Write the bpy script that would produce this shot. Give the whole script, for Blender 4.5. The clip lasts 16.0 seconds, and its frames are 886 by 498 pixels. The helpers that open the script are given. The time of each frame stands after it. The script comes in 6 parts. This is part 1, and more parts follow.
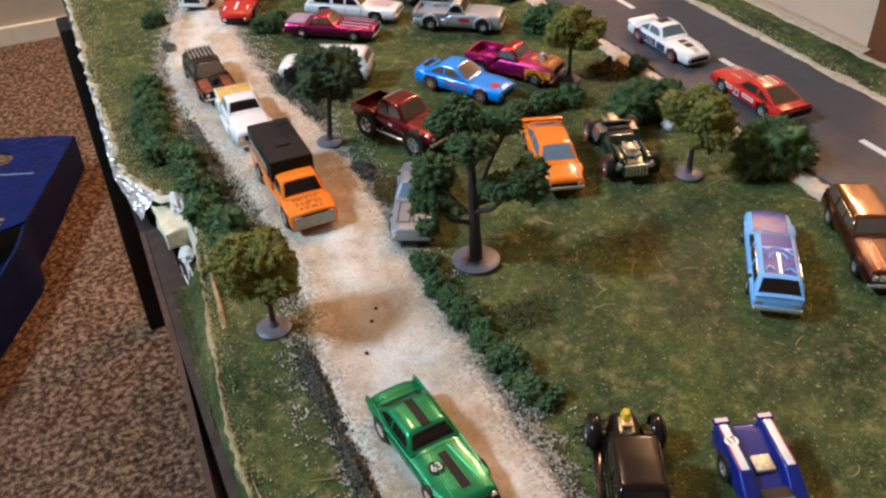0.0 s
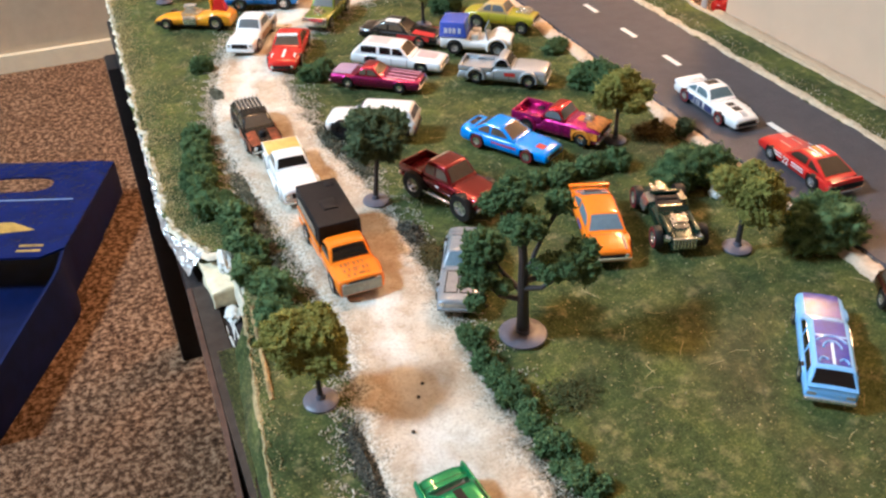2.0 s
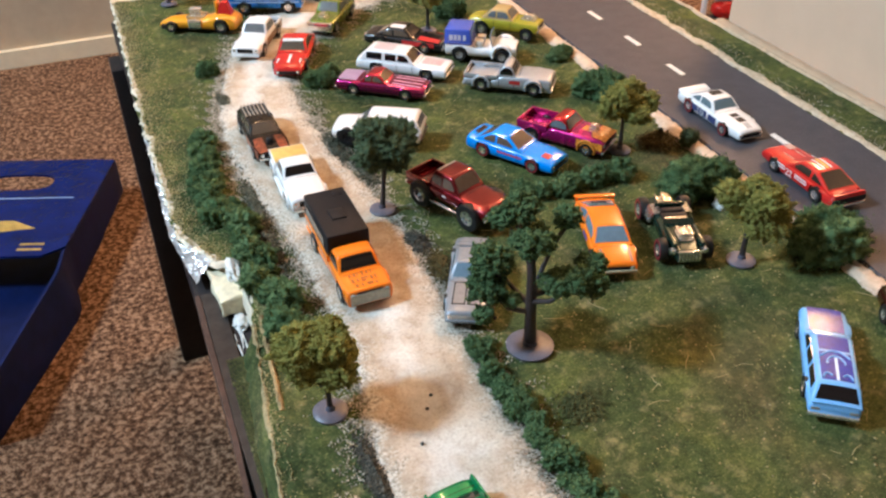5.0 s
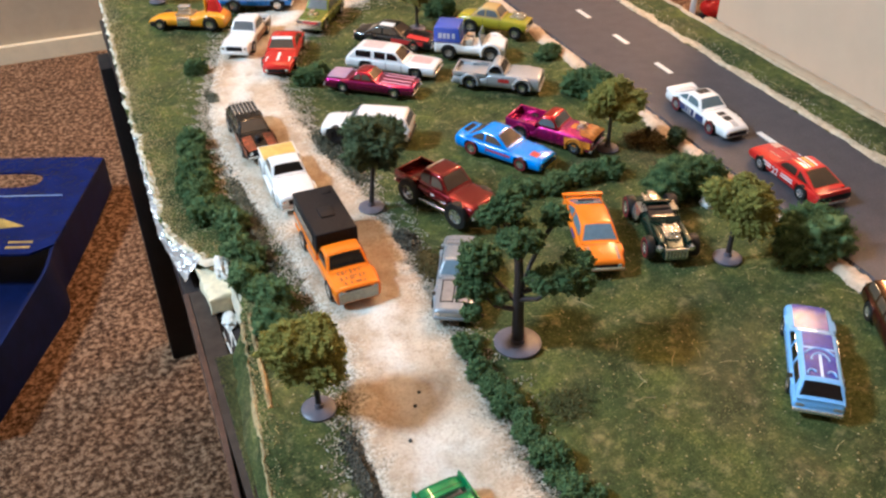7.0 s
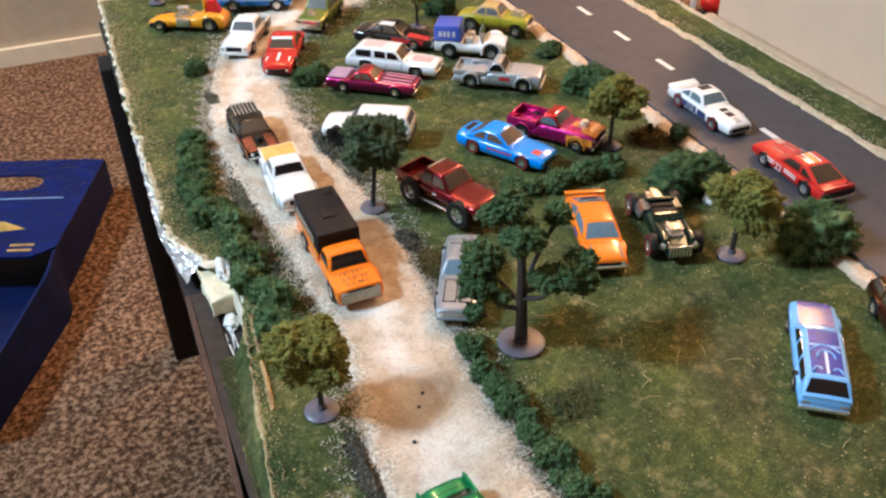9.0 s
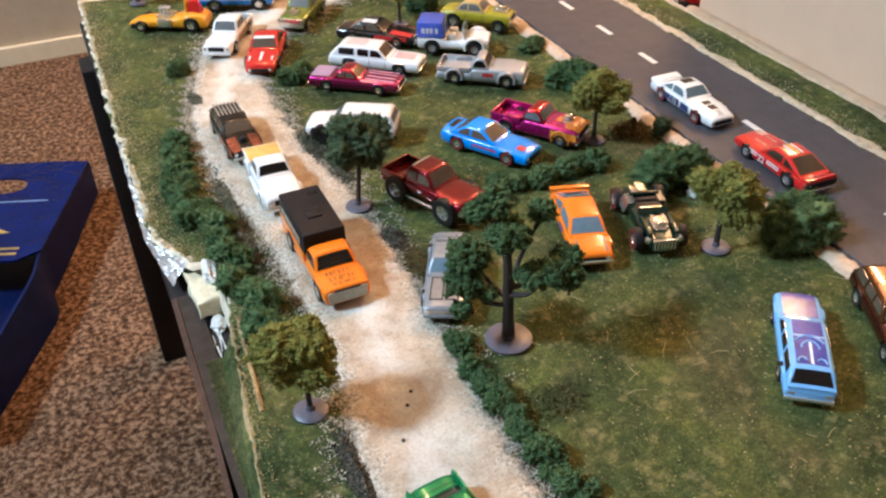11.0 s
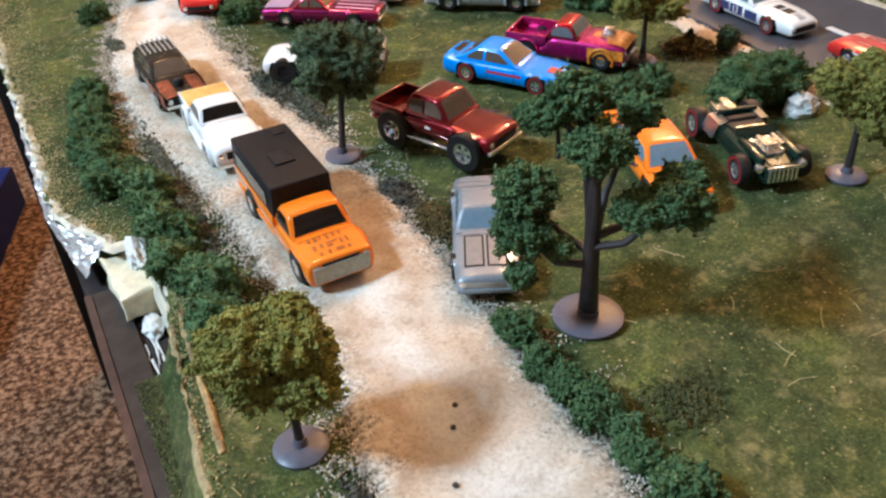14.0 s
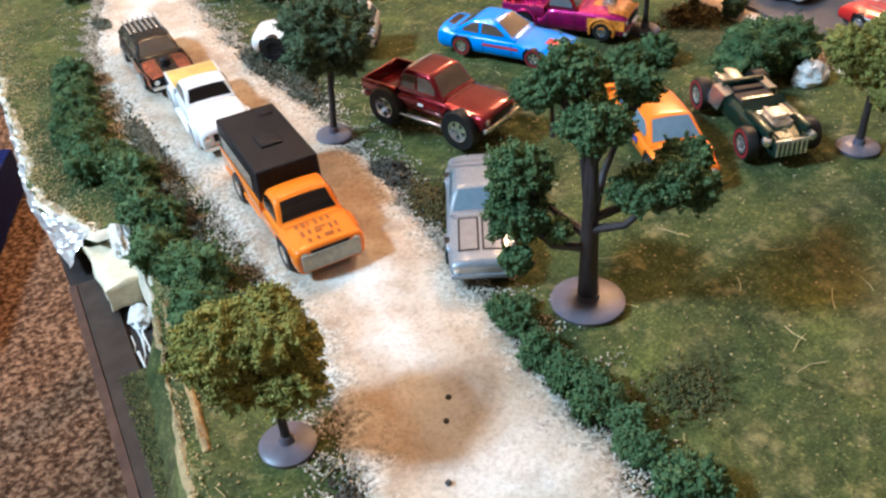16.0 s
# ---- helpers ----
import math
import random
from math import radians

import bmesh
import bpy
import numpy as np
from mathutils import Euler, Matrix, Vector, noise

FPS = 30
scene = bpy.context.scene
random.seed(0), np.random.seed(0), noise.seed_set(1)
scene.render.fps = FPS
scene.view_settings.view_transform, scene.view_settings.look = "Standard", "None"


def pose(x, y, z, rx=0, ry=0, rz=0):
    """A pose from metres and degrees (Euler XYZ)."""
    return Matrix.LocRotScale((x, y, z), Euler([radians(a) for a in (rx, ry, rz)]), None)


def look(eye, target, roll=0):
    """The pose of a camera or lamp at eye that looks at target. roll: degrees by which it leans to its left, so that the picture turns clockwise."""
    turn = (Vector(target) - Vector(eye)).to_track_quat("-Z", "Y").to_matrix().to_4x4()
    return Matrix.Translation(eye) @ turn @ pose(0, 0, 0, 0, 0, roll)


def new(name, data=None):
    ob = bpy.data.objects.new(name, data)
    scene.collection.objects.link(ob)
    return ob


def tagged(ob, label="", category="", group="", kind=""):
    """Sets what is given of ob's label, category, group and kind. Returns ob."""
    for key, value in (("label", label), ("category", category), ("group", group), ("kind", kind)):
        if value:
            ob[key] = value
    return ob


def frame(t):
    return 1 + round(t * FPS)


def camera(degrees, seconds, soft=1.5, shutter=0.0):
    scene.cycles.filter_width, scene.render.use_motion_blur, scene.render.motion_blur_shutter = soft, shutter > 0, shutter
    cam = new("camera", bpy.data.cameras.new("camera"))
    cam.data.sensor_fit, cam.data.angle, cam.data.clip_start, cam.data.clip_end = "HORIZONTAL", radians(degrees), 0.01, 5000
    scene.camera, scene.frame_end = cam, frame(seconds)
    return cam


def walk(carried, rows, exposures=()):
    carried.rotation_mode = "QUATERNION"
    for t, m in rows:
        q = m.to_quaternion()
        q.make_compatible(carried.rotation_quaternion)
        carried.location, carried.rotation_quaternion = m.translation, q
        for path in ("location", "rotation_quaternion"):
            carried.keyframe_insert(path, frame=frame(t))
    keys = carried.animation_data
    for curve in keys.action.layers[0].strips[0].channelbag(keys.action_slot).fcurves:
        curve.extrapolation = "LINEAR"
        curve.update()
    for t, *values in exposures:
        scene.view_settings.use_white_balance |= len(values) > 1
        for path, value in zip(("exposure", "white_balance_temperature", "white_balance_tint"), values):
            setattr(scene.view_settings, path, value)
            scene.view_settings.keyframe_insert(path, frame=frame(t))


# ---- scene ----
cam = camera(53.6, 16.0, soft=2.4, shutter=0.5)
PATH = [
    (0, (-0.091, -0.31, 0.281), (0.53, 1.175, -0.907), -2.2),
    (0.5, (-0.093, -0.302, 0.283), (0.525, 1.188, -0.9), -2.0),
    (1, (-0.094, -0.296, 0.292), (0.516, 1.204, -0.882), -1.8),
    (1.5, (-0.094, -0.29, 0.298), (0.505, 1.224, -0.864), -1.9),
    (2, (-0.095, -0.289, 0.305), (0.484, 1.236, -0.852), -1.6),
    (2.5, (-0.095, -0.281, 0.312), (0.49, 1.239, -0.849), -1.2),
    (3, (-0.094, -0.276, 0.314), (0.486, 1.243, -0.851), -1.2),
    (3.5, (-0.094, -0.277, 0.315), (0.489, 1.238, -0.853), -1.1),
    (4, (-0.1, -0.284, 0.315), (0.479, 1.234, -0.851), -1.1),
    (6.5, (-0.101, -0.286, 0.314), (0.503, 1.222, -0.853), -0.5),
    (7, (-0.1, -0.287, 0.316), (0.505, 1.218, -0.854), -0.5),
    (7.5, (-0.1, -0.287, 0.317), (0.508, 1.216, -0.854), -0.5),
    (8, (-0.1, -0.284, 0.315), (0.503, 1.22, -0.856), -0.8),
    (10.5, (-0.098, -0.286, 0.316), (0.512, 1.21, -0.862), -1.6),
    (11, (-0.098, -0.285, 0.317), (0.524, 1.203, -0.866), -1.6),
    (11.5, (-0.099, -0.286, 0.316), (0.526, 1.197, -0.871), -1.5),
    (12, (-0.097, -0.288, 0.315), (0.529, 1.189, -0.879), -1.6),
    (12.5, (-0.103, -0.272, 0.302), (0.512, 1.225, -0.873), -2.1),
    (13, (-0.108, -0.232, 0.265), (0.521, 1.319, -0.83), -2.7),
    (13.5, (-0.094, -0.197, 0.225), (0.588, 1.283, -0.935), -3.1),
    (14, (-0.082, -0.17, 0.206), (0.625, 1.293, -0.96), -3.4),
    (14.5, (-0.075, -0.155, 0.199), (0.608, 1.293, -1.0), -4.6),
    (15, (-0.068, -0.153, 0.2), (0.622, 1.291, -0.999), -4.5),
    (15.5, (-0.071, -0.158, 0.194), (0.617, 1.285, -1.009), -4.7),
    (16, (-0.071, -0.161, 0.201), (0.598, 1.281, -1.014), -4.9),
]
walk(cam, [(t, look(eye, target, roll)) for t, eye, target, roll in PATH],
     [(0, -0.28, 5850, 12), (1.0, -0.06, 5900, 11), (2.0, 0.19, 5850, 9), (3.5, 0.10, 5850, 9), (7.0, 0.04, 5850, 10), (12.5, 0.04, 5850, 10), (14.1, 0.06, 5700, 9), (14.5, 0.38, 5550, 8), (15.0, 0.42, 5450, 8), (16, 0.24, 5450, 8)])

# ---- light ----
world = bpy.data.worlds.new("world")
scene.world = world
world.use_nodes = True
world.node_tree.nodes["Background"].inputs[0].default_value = (1.0, 0.80, 0.62, 1)
world.node_tree.nodes["Background"].inputs[1].default_value = 0.12


def area_lamp(name, place, target, size, watts, colour):
    data = bpy.data.lights.new(name, "AREA")
    data.shape, data.size, data.energy, data.color = "DISK", size, watts, colour
    ob = new(name, data)
    ob.matrix_world = look(place, target)
    return ob


area_lamp("window_daylight", (-1.85, 0.55, 1.93), (0.1, 0.12, 0.0), 0.40, 112, (0.70, 0.92, 1.06))
# three warm bulbs in a row beyond the road side; the fourth is an unseen fill added over the far end
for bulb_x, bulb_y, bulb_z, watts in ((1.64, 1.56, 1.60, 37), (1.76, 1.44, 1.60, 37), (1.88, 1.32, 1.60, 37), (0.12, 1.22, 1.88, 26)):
    bulb = bpy.data.lights.new("warm_bulb_and_fill", "POINT")
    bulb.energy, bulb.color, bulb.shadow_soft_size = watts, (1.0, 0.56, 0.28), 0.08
    new("warm_bulb_and_fill", bulb).location = (bulb_x, bulb_y, bulb_z)

# ---- materials ----
FLOOR = -0.43
MM = 0.001


def node_mat(name):
    m = bpy.data.materials.new(name)
    m.use_nodes = True
    nt = m.node_tree
    return m, nt, nt.nodes["Principled BSDF"]


def rgba(c):
    return (c[0], c[1], c[2], 1)


def add_noise(nt, scale, detail=4, rough=0.6, coord="Object"):
    tc = nt.nodes.new("ShaderNodeTexCoord")
    n = nt.nodes.new("ShaderNodeTexNoise")
    n.inputs["Scale"].default_value, n.inputs["Detail"].default_value, n.inputs["Roughness"].default_value = scale, detail, rough
    nt.links.new(tc.outputs[coord], n.inputs["Vector"])
    return n


def add_ramp(nt, src, stops):
    r = nt.nodes.new("ShaderNodeValToRGB")
    while len(r.color_ramp.elements) < len(stops):
        r.color_ramp.elements.new(0.5)
    for e, (p, c) in zip(r.color_ramp.elements, stops):
        e.position, e.color = p, rgba(c)
    nt.links.new(src, r.inputs["Fac"])
    return r


def add_mix(nt, fac, a, b, kind="MIX"):
    x = nt.nodes.new("ShaderNodeMix")
    x.data_type, x.blend_type = "RGBA", kind
    for sock, v in ((x.inputs[0], fac), (x.inputs[6], a), (x.inputs[7], b)):
        if isinstance(v, (int, float)):
            sock.default_value = v
        elif isinstance(v, tuple):
            sock.default_value = rgba(v)
        else:
            nt.links.new(v, sock)
    return x.outputs[2]


def add_bump(nt, bsdf, src, strength, distance):
    b = nt.nodes.new("ShaderNodeBump")
    b.inputs["Strength"].default_value, b.inputs["Distance"].default_value = strength, distance
    nt.links.new(src, b.inputs["Height"])
    nt.links.new(b.outputs["Normal"], bsdf.inputs["Normal"])


def plain(name, colour, rough=0.5, metal=0.0, vary=0.12, scale=300, bump=0.0, coat=0.0, bump_size=0.0004, spec=0.5):
    """Surface with grain and slow stains."""
    m, nt, b = node_mat(name)
    n1, n2 = add_noise(nt, scale), add_noise(nt, scale / 9, 2)
    lo, hi = tuple(c * (1 - vary) for c in colour), tuple(min(1, c * (1 + vary)) for c in colour)
    c1 = add_ramp(nt, n1.outputs["Fac"], [(0.3, lo), (0.7, hi)])
    c2 = add_ramp(nt, n2.outputs["Fac"], [(0.3, (1 - vary,) * 3), (0.75, (1, 1, 1))])
    nt.links.new(add_mix(nt, 1.0, c1.outputs[0], c2.outputs[0], "MULTIPLY"), b.inputs["Base Color"])
    b.inputs["Roughness"].default_value, b.inputs["Metallic"].default_value = rough, metal
    b.inputs["Coat Weight"].default_value = coat
    b.inputs["Specular IOR Level"].default_value = spec
    b.inputs["Coat Roughness"].default_value = 0.08
    if bump:
        add_bump(nt, b, n1.outputs["Fac"], bump, bump_size)
    return m


PAINTS = {}


def paint(colour, metal=0.0, rough=0.26, coat=0.75):
    key = (colour, metal, rough, coat)
    if key not in PAINTS:
        m, nt, b = node_mat("die_cast_paint")
        n = add_noise(nt, 2500 if metal else 900, 2)
        n2 = add_noise(nt, 120, 3)
        k = 0.22 if metal else 0.05
        c = add_ramp(nt, n.outputs["Fac"], [(0.35, tuple(v * (1 - k) for v in colour)), (0.65, tuple(min(1, v * (1 + k)) for v in colour))])
        nt.links.new(c.outputs[0], b.inputs["Base Color"])
        r = nt.nodes.new("ShaderNodeMapRange")
        r.inputs["To Min"].default_value, r.inputs["To Max"].default_value = rough * 0.6, rough * 1.15
        nt.links.new(n2.outputs["Fac"], r.inputs["Value"])
        nt.links.new(r.outputs[0], b.inputs["Roughness"])
        b.inputs["Metallic"].default_value = metal
        b.inputs["Coat Weight"].default_value, b.inputs["Coat Roughness"].default_value = coat, 0.035
        b.inputs["Coat IOR"].default_value = 1.5
        b.inputs["Specular IOR Level"].default_value = 0.25
        PAINTS[key] = m
    return PAINTS[key]


def flakes(name, stops, rough=0.9, thin=0.0):
    """Granules, each island with its own shade."""
    m, nt, b = node_mat(name)
    g = nt.nodes.new("ShaderNodeNewGeometry")
    n = add_noise(nt, 60, 3)
    a = nt.nodes.new("ShaderNodeMath")
    a.operation = "MULTIPLY_ADD"
    a.inputs[1].default_value = 0.42
    nt.links.new(g.outputs["Random Per Island"], a.inputs[0])
    h = nt.nodes.new("ShaderNodeMath")
    h.operation = "MULTIPLY"
    h.inputs[1].default_value = 0.58
    nt.links.new(n.outputs["Fac"], h.inputs[0])
    nt.links.new(h.outputs[0], a.inputs[2])
    r = add_ramp(nt, a.outputs[0], stops)
    nt.links.new(r.outputs[0], b.inputs["Base Color"])
    b.inputs["Roughness"].default_value = rough
    b.inputs["Specular IOR Level"].default_value = 0.2
    if thin:
        # open foam lets part of the light through
        tr = nt.nodes.new("ShaderNodeBsdfTranslucent")
        nt.links.new(r.outputs[0], tr.inputs["Color"])
        mx = nt.nodes.new("ShaderNodeMixShader")
        mx.inputs[0].default_value = thin
        nt.links.new(b.outputs[0], mx.inputs[1])
        nt.links.new(tr.outputs[0], mx.inputs[2])
        nt.links.new(mx.outputs[0], nt.nodes["Material Output"].inputs["Surface"])
    return m


TYRE = plain("tyre_plastic", (0.016, 0.015, 0.015), 0.5, 0, 0.2, 700, spec=0.3)
CHROME = plain("vacuum_chrome", (0.86, 0.85, 0.83), 0.15, 0.78, 0.06, 400)
DARKGLASS = plain("tinted_window", (0.006, 0.005, 0.006), 0.08, 0, 0.1, 300, coat=0.25)
BROWNGLASS = plain("smoked_window", (0.10, 0.075, 0.055), 0.1, 0, 0.1, 300, coat=0.25)
BLUEGLASS = plain("pale_blue_window", (0.14, 0.22, 0.29), 0.08, 0, 0.1, 300, coat=0.6)
GREYGLASS = plain("grey_window", (0.14, 0.15, 0.16), 0.1, 0, 0.1, 300, coat=0.25)
BLACK = plain("black_plastic", (0.022, 0.019, 0.020), 0.45, 0, 0.2, 500, 0.05, spec=0.12)
RIM = plain("bright_wheel_chrome", (0.90, 0.90, 0.90), 0.13, 0.9, 0.06, 400)
ENGINE_CHROME = plain("cast_engine_chrome", (0.90, 0.88, 0.82), 0.1, 0.95, 0.12, 700, 0.8, bump_size=0.0009)
GAP = plain("panel_gap", (0.02, 0.016, 0.015), 0.6, 0, 0.1, 500, spec=0.2)
GREYBASE = plain("grey_base_metal", (0.42, 0.41, 0.39), 0.42, 0.5, 0.1, 400)
WHITEP = plain("white_print", (0.8, 0.79, 0.77), 0.35, 0, 0.06, 500)
REDLENS = plain("red_lens", (0.5, 0.02, 0.015), 0.2, 0, 0.1, 500)
REDLINE = plain("red_tyre_stripe", (0.28, 0.02, 0.025), 0.4, 0, 0.1, 500)
YELLOWP = plain("yellow_print", (0.8, 0.5, 0.03), 0.35, 0, 0.15, 500)
BLACKP = plain("black_print", (0.012, 0.011, 0.012), 0.45, 0, 0.1, 500, spec=0.2)
BLUEP = plain("blue_print", (0.03, 0.07, 0.38), 0.35, 0, 0.15, 500)
PALEBLUEP = plain("pale_blue_print", (0.35, 0.5, 0.75), 0.35, 0, 0.1, 500)
REDP = plain("red_print", (0.5, 0.03, 0.03), 0.35, 0, 0.1, 500)
WOODP = plain("brown_wood_print", (0.28, 0.16, 0.08), 0.45, 0, 0.3, 300)
TAN_PLASTIC = plain("tan_plastic", (0.5, 0.42, 0.28), 0.5, 0, 0.1, 400)


# ---- mesh helpers ----
def part(name, bm, material, parent=None, label="", sharp=35):
    me = bpy.data.meshes.new(name)
    bmesh.ops.recalc_face_normals(bm, faces=bm.faces)
    bm.to_mesh(me)
    bm.free()
    me.shade_smooth()
    me.set_sharp_from_angle(angle=radians(sharp))
    me.materials.append(material)
    ob = new(name, me)
    if parent is not None:
        ob.parent = parent
    return tagged(ob, label)


def raw(name, verts, faces, material, parent=None, label="", smooth=False):
    me = bpy.data.meshes.new(name)
    me.from_pydata([tuple(v) for v in verts], [], faces)
    me.materials.append(material)
    if smooth:
        me.shade_smooth()
    ob = new(name, me)
    if parent is not None:
        ob.parent = parent
    return tagged(ob, label)


def box(x0, x1, y0, y1, z0, z1, bevel=0.0, seg=2, bm=None):
    bm = bm or bmesh.new()
    vs = [bm.verts.new((x, y, z)) for x in (x0, x1) for y in (y0, y1) for z in (z0, z1)]
    fs = [bm.faces.new([vs[i] for i in q]) for q in ((0, 1, 3, 2), (4, 6, 7, 5), (0, 4, 5, 1), (2, 3, 7, 6), (0, 2, 6, 4), (1, 5, 7, 3))]
    if bevel:
        es = list({e for f in fs for e in f.edges})
        bmesh.ops.bevel(bm, geom=es, offset=bevel, segments=seg, affect="EDGES", profile=0.5)
    return bm


def lathe(profile, n=24, axis="z", bm=None, at=(0, 0, 0)):
    """Turns (radius, height) pairs about an axis."""
    bm = bm or bmesh.new()
    rings = []
    for r, h in profile:
        ring = []
        for i in range(n):
            a = 2 * math.pi * i / n
            p = (r * math.cos(a), r * math.sin(a), h) if axis == "z" else (r * math.cos(a), h, r * math.sin(a)) if axis == "y" else (h, r * math.cos(a), r * math.sin(a))
            ring.append(bm.verts.new(Vector(p) + Vector(at)))
        rings.append(ring)
    for a, b in zip(rings, rings[1:]):
        for i in range(n):
            bm.faces.new((a[i], a[(i + 1) % n], b[(i + 1) % n], b[i]))
    bm.faces.new(rings[0])
    bm.faces.new(rings[-1])
    return bm


def tube(points, radii, n=8, bm=None):
    """Tapered round limb along points."""
    bm = bm or bmesh.new()
    pts = [Vector(p) for p in points]
    rings = []
    for i, p in enumerate(pts):
        d = (pts[min(i + 1, len(pts) - 1)] - pts[max(i - 1, 0)]).normalized()
        side = d.cross(Vector((0.3, 0.9, 0.2))).normalized()
        up = side.cross(d)
        rings.append([bm.verts.new(p + radii[i] * (math.cos(2 * math.pi * k / n) * side + math.sin(2 * math.pi * k / n) * up)) for k in range(n)])
    for a, b in zip(rings, rings[1:]):
        for k in range(n):
            bm.faces.new((a[k], a[(k + 1) % n], b[(k + 1) % n], b[k]))
    bm.faces.new(rings[0])
    bm.faces.new(rings[-1])
    return bm


def thing(name, m, label, category, group=""):
    e = new(name)
    e.empty_display_size = 0.01
    e.matrix_world = m
    return tagged(e, label, category, group)


OCTA_V = np.array([(1, 0, 0), (-1, 0, 0), (0, 1, 0), (0, -1, 0), (0, 0, 1), (0, 0, -1)], float)
OCTA_F = np.array([(0, 2, 4), (2, 1, 4), (1, 3, 4), (3, 0, 4), (2, 0, 5), (1, 2, 5), (3, 1, 5), (0, 3, 5)])
TETRA_V = np.array([(1, 1, 1), (-1, -1, 1), (-1, 1, -1), (1, -1, -1)], float) * 0.8
TETRA_F = np.array([(0, 1, 2), (0, 3, 1), (0, 2, 3), (1, 3, 2)])


def granules(name, centres, sizes, material, parent=None, label="", rng=None, flat=1.0, octa=True):
    """Many small uneven crumbs in one mesh."""
    bv, bf = (OCTA_V, OCTA_F) if octa else (TETRA_V, TETRA_F)
    n, k = len(centres), len(bv)
    q = rng.normal(size=(n, 3, 3))
    q, _ = np.linalg.qr(q)
    v = np.einsum("nij,kj->nki", q, bv) * rng.uniform(0.6, 1.3, (n, k, 1)) * np.asarray(sizes)[:, None, None]
    v[:, :, 2] *= flat
    v = (v + np.asarray(centres)[:, None, :]).reshape(-1, 3)
    f = (bf[None] + (np.arange(n) * k)[:, None, None]).reshape(-1, 3)
    me = bpy.data.meshes.new(name)
    me.vertices.add(len(v))
    me.vertices.foreach_set("co", v.ravel())
    me.loops.add(f.size)
    me.loops.foreach_set("vertex_index", f.ravel().astype(np.int32))
    me.polygons.add(len(f))
    me.polygons.foreach_set("loop_start", np.arange(0, f.size, 3, dtype=np.int32))
    me.update(calc_edges=True)
    me.materials.append(material)
    ob = new(name, me)
    if parent is not None:
        ob.parent = parent
    return tagged(ob, label)


# ---- room ----
WALL = plain("tan_wall_paint", (0.44, 0.355, 0.25), 0.8, 0, 0.05, 40, 0.15, bump_size=0.001)
CREAM = plain("cream_wall_paint", (0.62, 0.44, 0.31), 0.7, 0, 0.04, 25, 0.1, bump_size=0.001)
CEIL = plain("white_ceiling_paint", (0.75, 0.72, 0.66), 0.9, 0, 0.04, 60, 0.2, bump_size=0.002)
TRIMW = plain("cream_gloss_trim", (0.72, 0.62, 0.44), 0.4, 0, 0.05, 60)

CARPET, nt_c, b_c = node_mat("brown_carpet")
na, nb_ = add_noise(nt_c, 140, 5, 0.78), add_noise(nt_c, 9, 3)
ca = add_ramp(nt_c, na.outputs["Fac"], [(0.36, (0.032, 0.015, 0.008)), (0.48, (0.125, 0.066, 0.036)), (0.60, (0.42, 0.265, 0.165))])
cb = add_ramp(nt_c, nb_.outputs["Fac"], [(0.3, (0.82, 0.78, 0.75)), (0.7, (1, 1, 1))])
nt_c.links.new(add_mix(nt_c, 1.0, ca.outputs[0], cb.outputs[0], "MULTIPLY"), b_c.inputs["Base Color"])
b_c.inputs["Roughness"].default_value = 1.0
b_c.inputs["Specular IOR Level"].default_value = 0.1
add_bump(nt_c, b_c, na.outputs["Fac"], 0.9, 0.006)

X0, X1, Y0, Y1, ZC = -2.6, 2.3, -2.4, 1.64, 2.0


def slab(name, dims, material, label, category=""):
    ob = part(name, box(*dims), material, None, label)
    ob["kind"] = "structure"
    if category:
        ob["category"] = category
    return ob


slab("floor", (X0 - 0.1, X1 + 0.1, Y0 - 0.1, Y1 + 0.1, FLOOR - 0.1, FLOOR), CARPET, "speckled brown cut pile carpet floor", "floor")
slab("ceiling", (X0 - 0.1, X1 + 0.1, Y0 - 0.1, Y1 + 0.1, ZC, ZC + 0.1), CEIL, "plain white painted ceiling", "ceiling")
slab("wall_north", (X0, X1, Y1, Y1 + 0.1, FLOOR, ZC), WALL, "tan painted wall above a cream baseboard", "wall")
slab("wall_south", (X0, X1, Y0 - 0.1, Y0, FLOOR, ZC), WALL, "plain tan painted wall", "wall")
slab("wall_west", (X0 - 0.1, X0, Y0, Y1, FLOOR, ZC), WALL, "plain tan painted wall", "wall")
slab("wall_east", (X1, X1 + 0.1, Y0, Y1, FLOOR, ZC), WALL, "plain tan painted wall", "wall")
slab("wall_panel", (0.4525, 0.478, 0.137, 0.372, FLOOR, 0.165), CREAM, "low cream painted panel standing beside the scenery", "panel")
slab("baseboard", (X0, X1, Y1 - 0.014, Y1, FLOOR, FLOOR + 0.036), TRIMW, "cream painted wooden baseboard along the wall", "baseboard")

# ---- coffee table ----
ESPRESSO = plain("dark_espresso_wood", (0.036, 0.029, 0.029), 0.4, 0, 0.3, 60, 0.1, spec=0.12)
TABLE_TOP = -0.020
table = thing("coffee_table", pose(0.17, 0.12, FLOOR, 0, 0, 1.2), "dark espresso wooden coffee table standing on the carpet", "table")
part("tabletop", box(-0.260, 0.278, -0.56, 0.545, TABLE_TOP - FLOOR - 0.022, TABLE_TOP - FLOOR, 0.002), ESPRESSO, table)
part("apron", box(-0.250, 0.222, -0.53, 0.53, TABLE_TOP - FLOOR - 0.065, TABLE_TOP - FLOOR - 0.026, 0.002), ESPRESSO, table)
BROWN_EDGE = plain("worn_brown_edge_wood", (0.088, 0.052, 0.042), 0.5, 0, 0.3, 120, 0.2, spec=0.2)
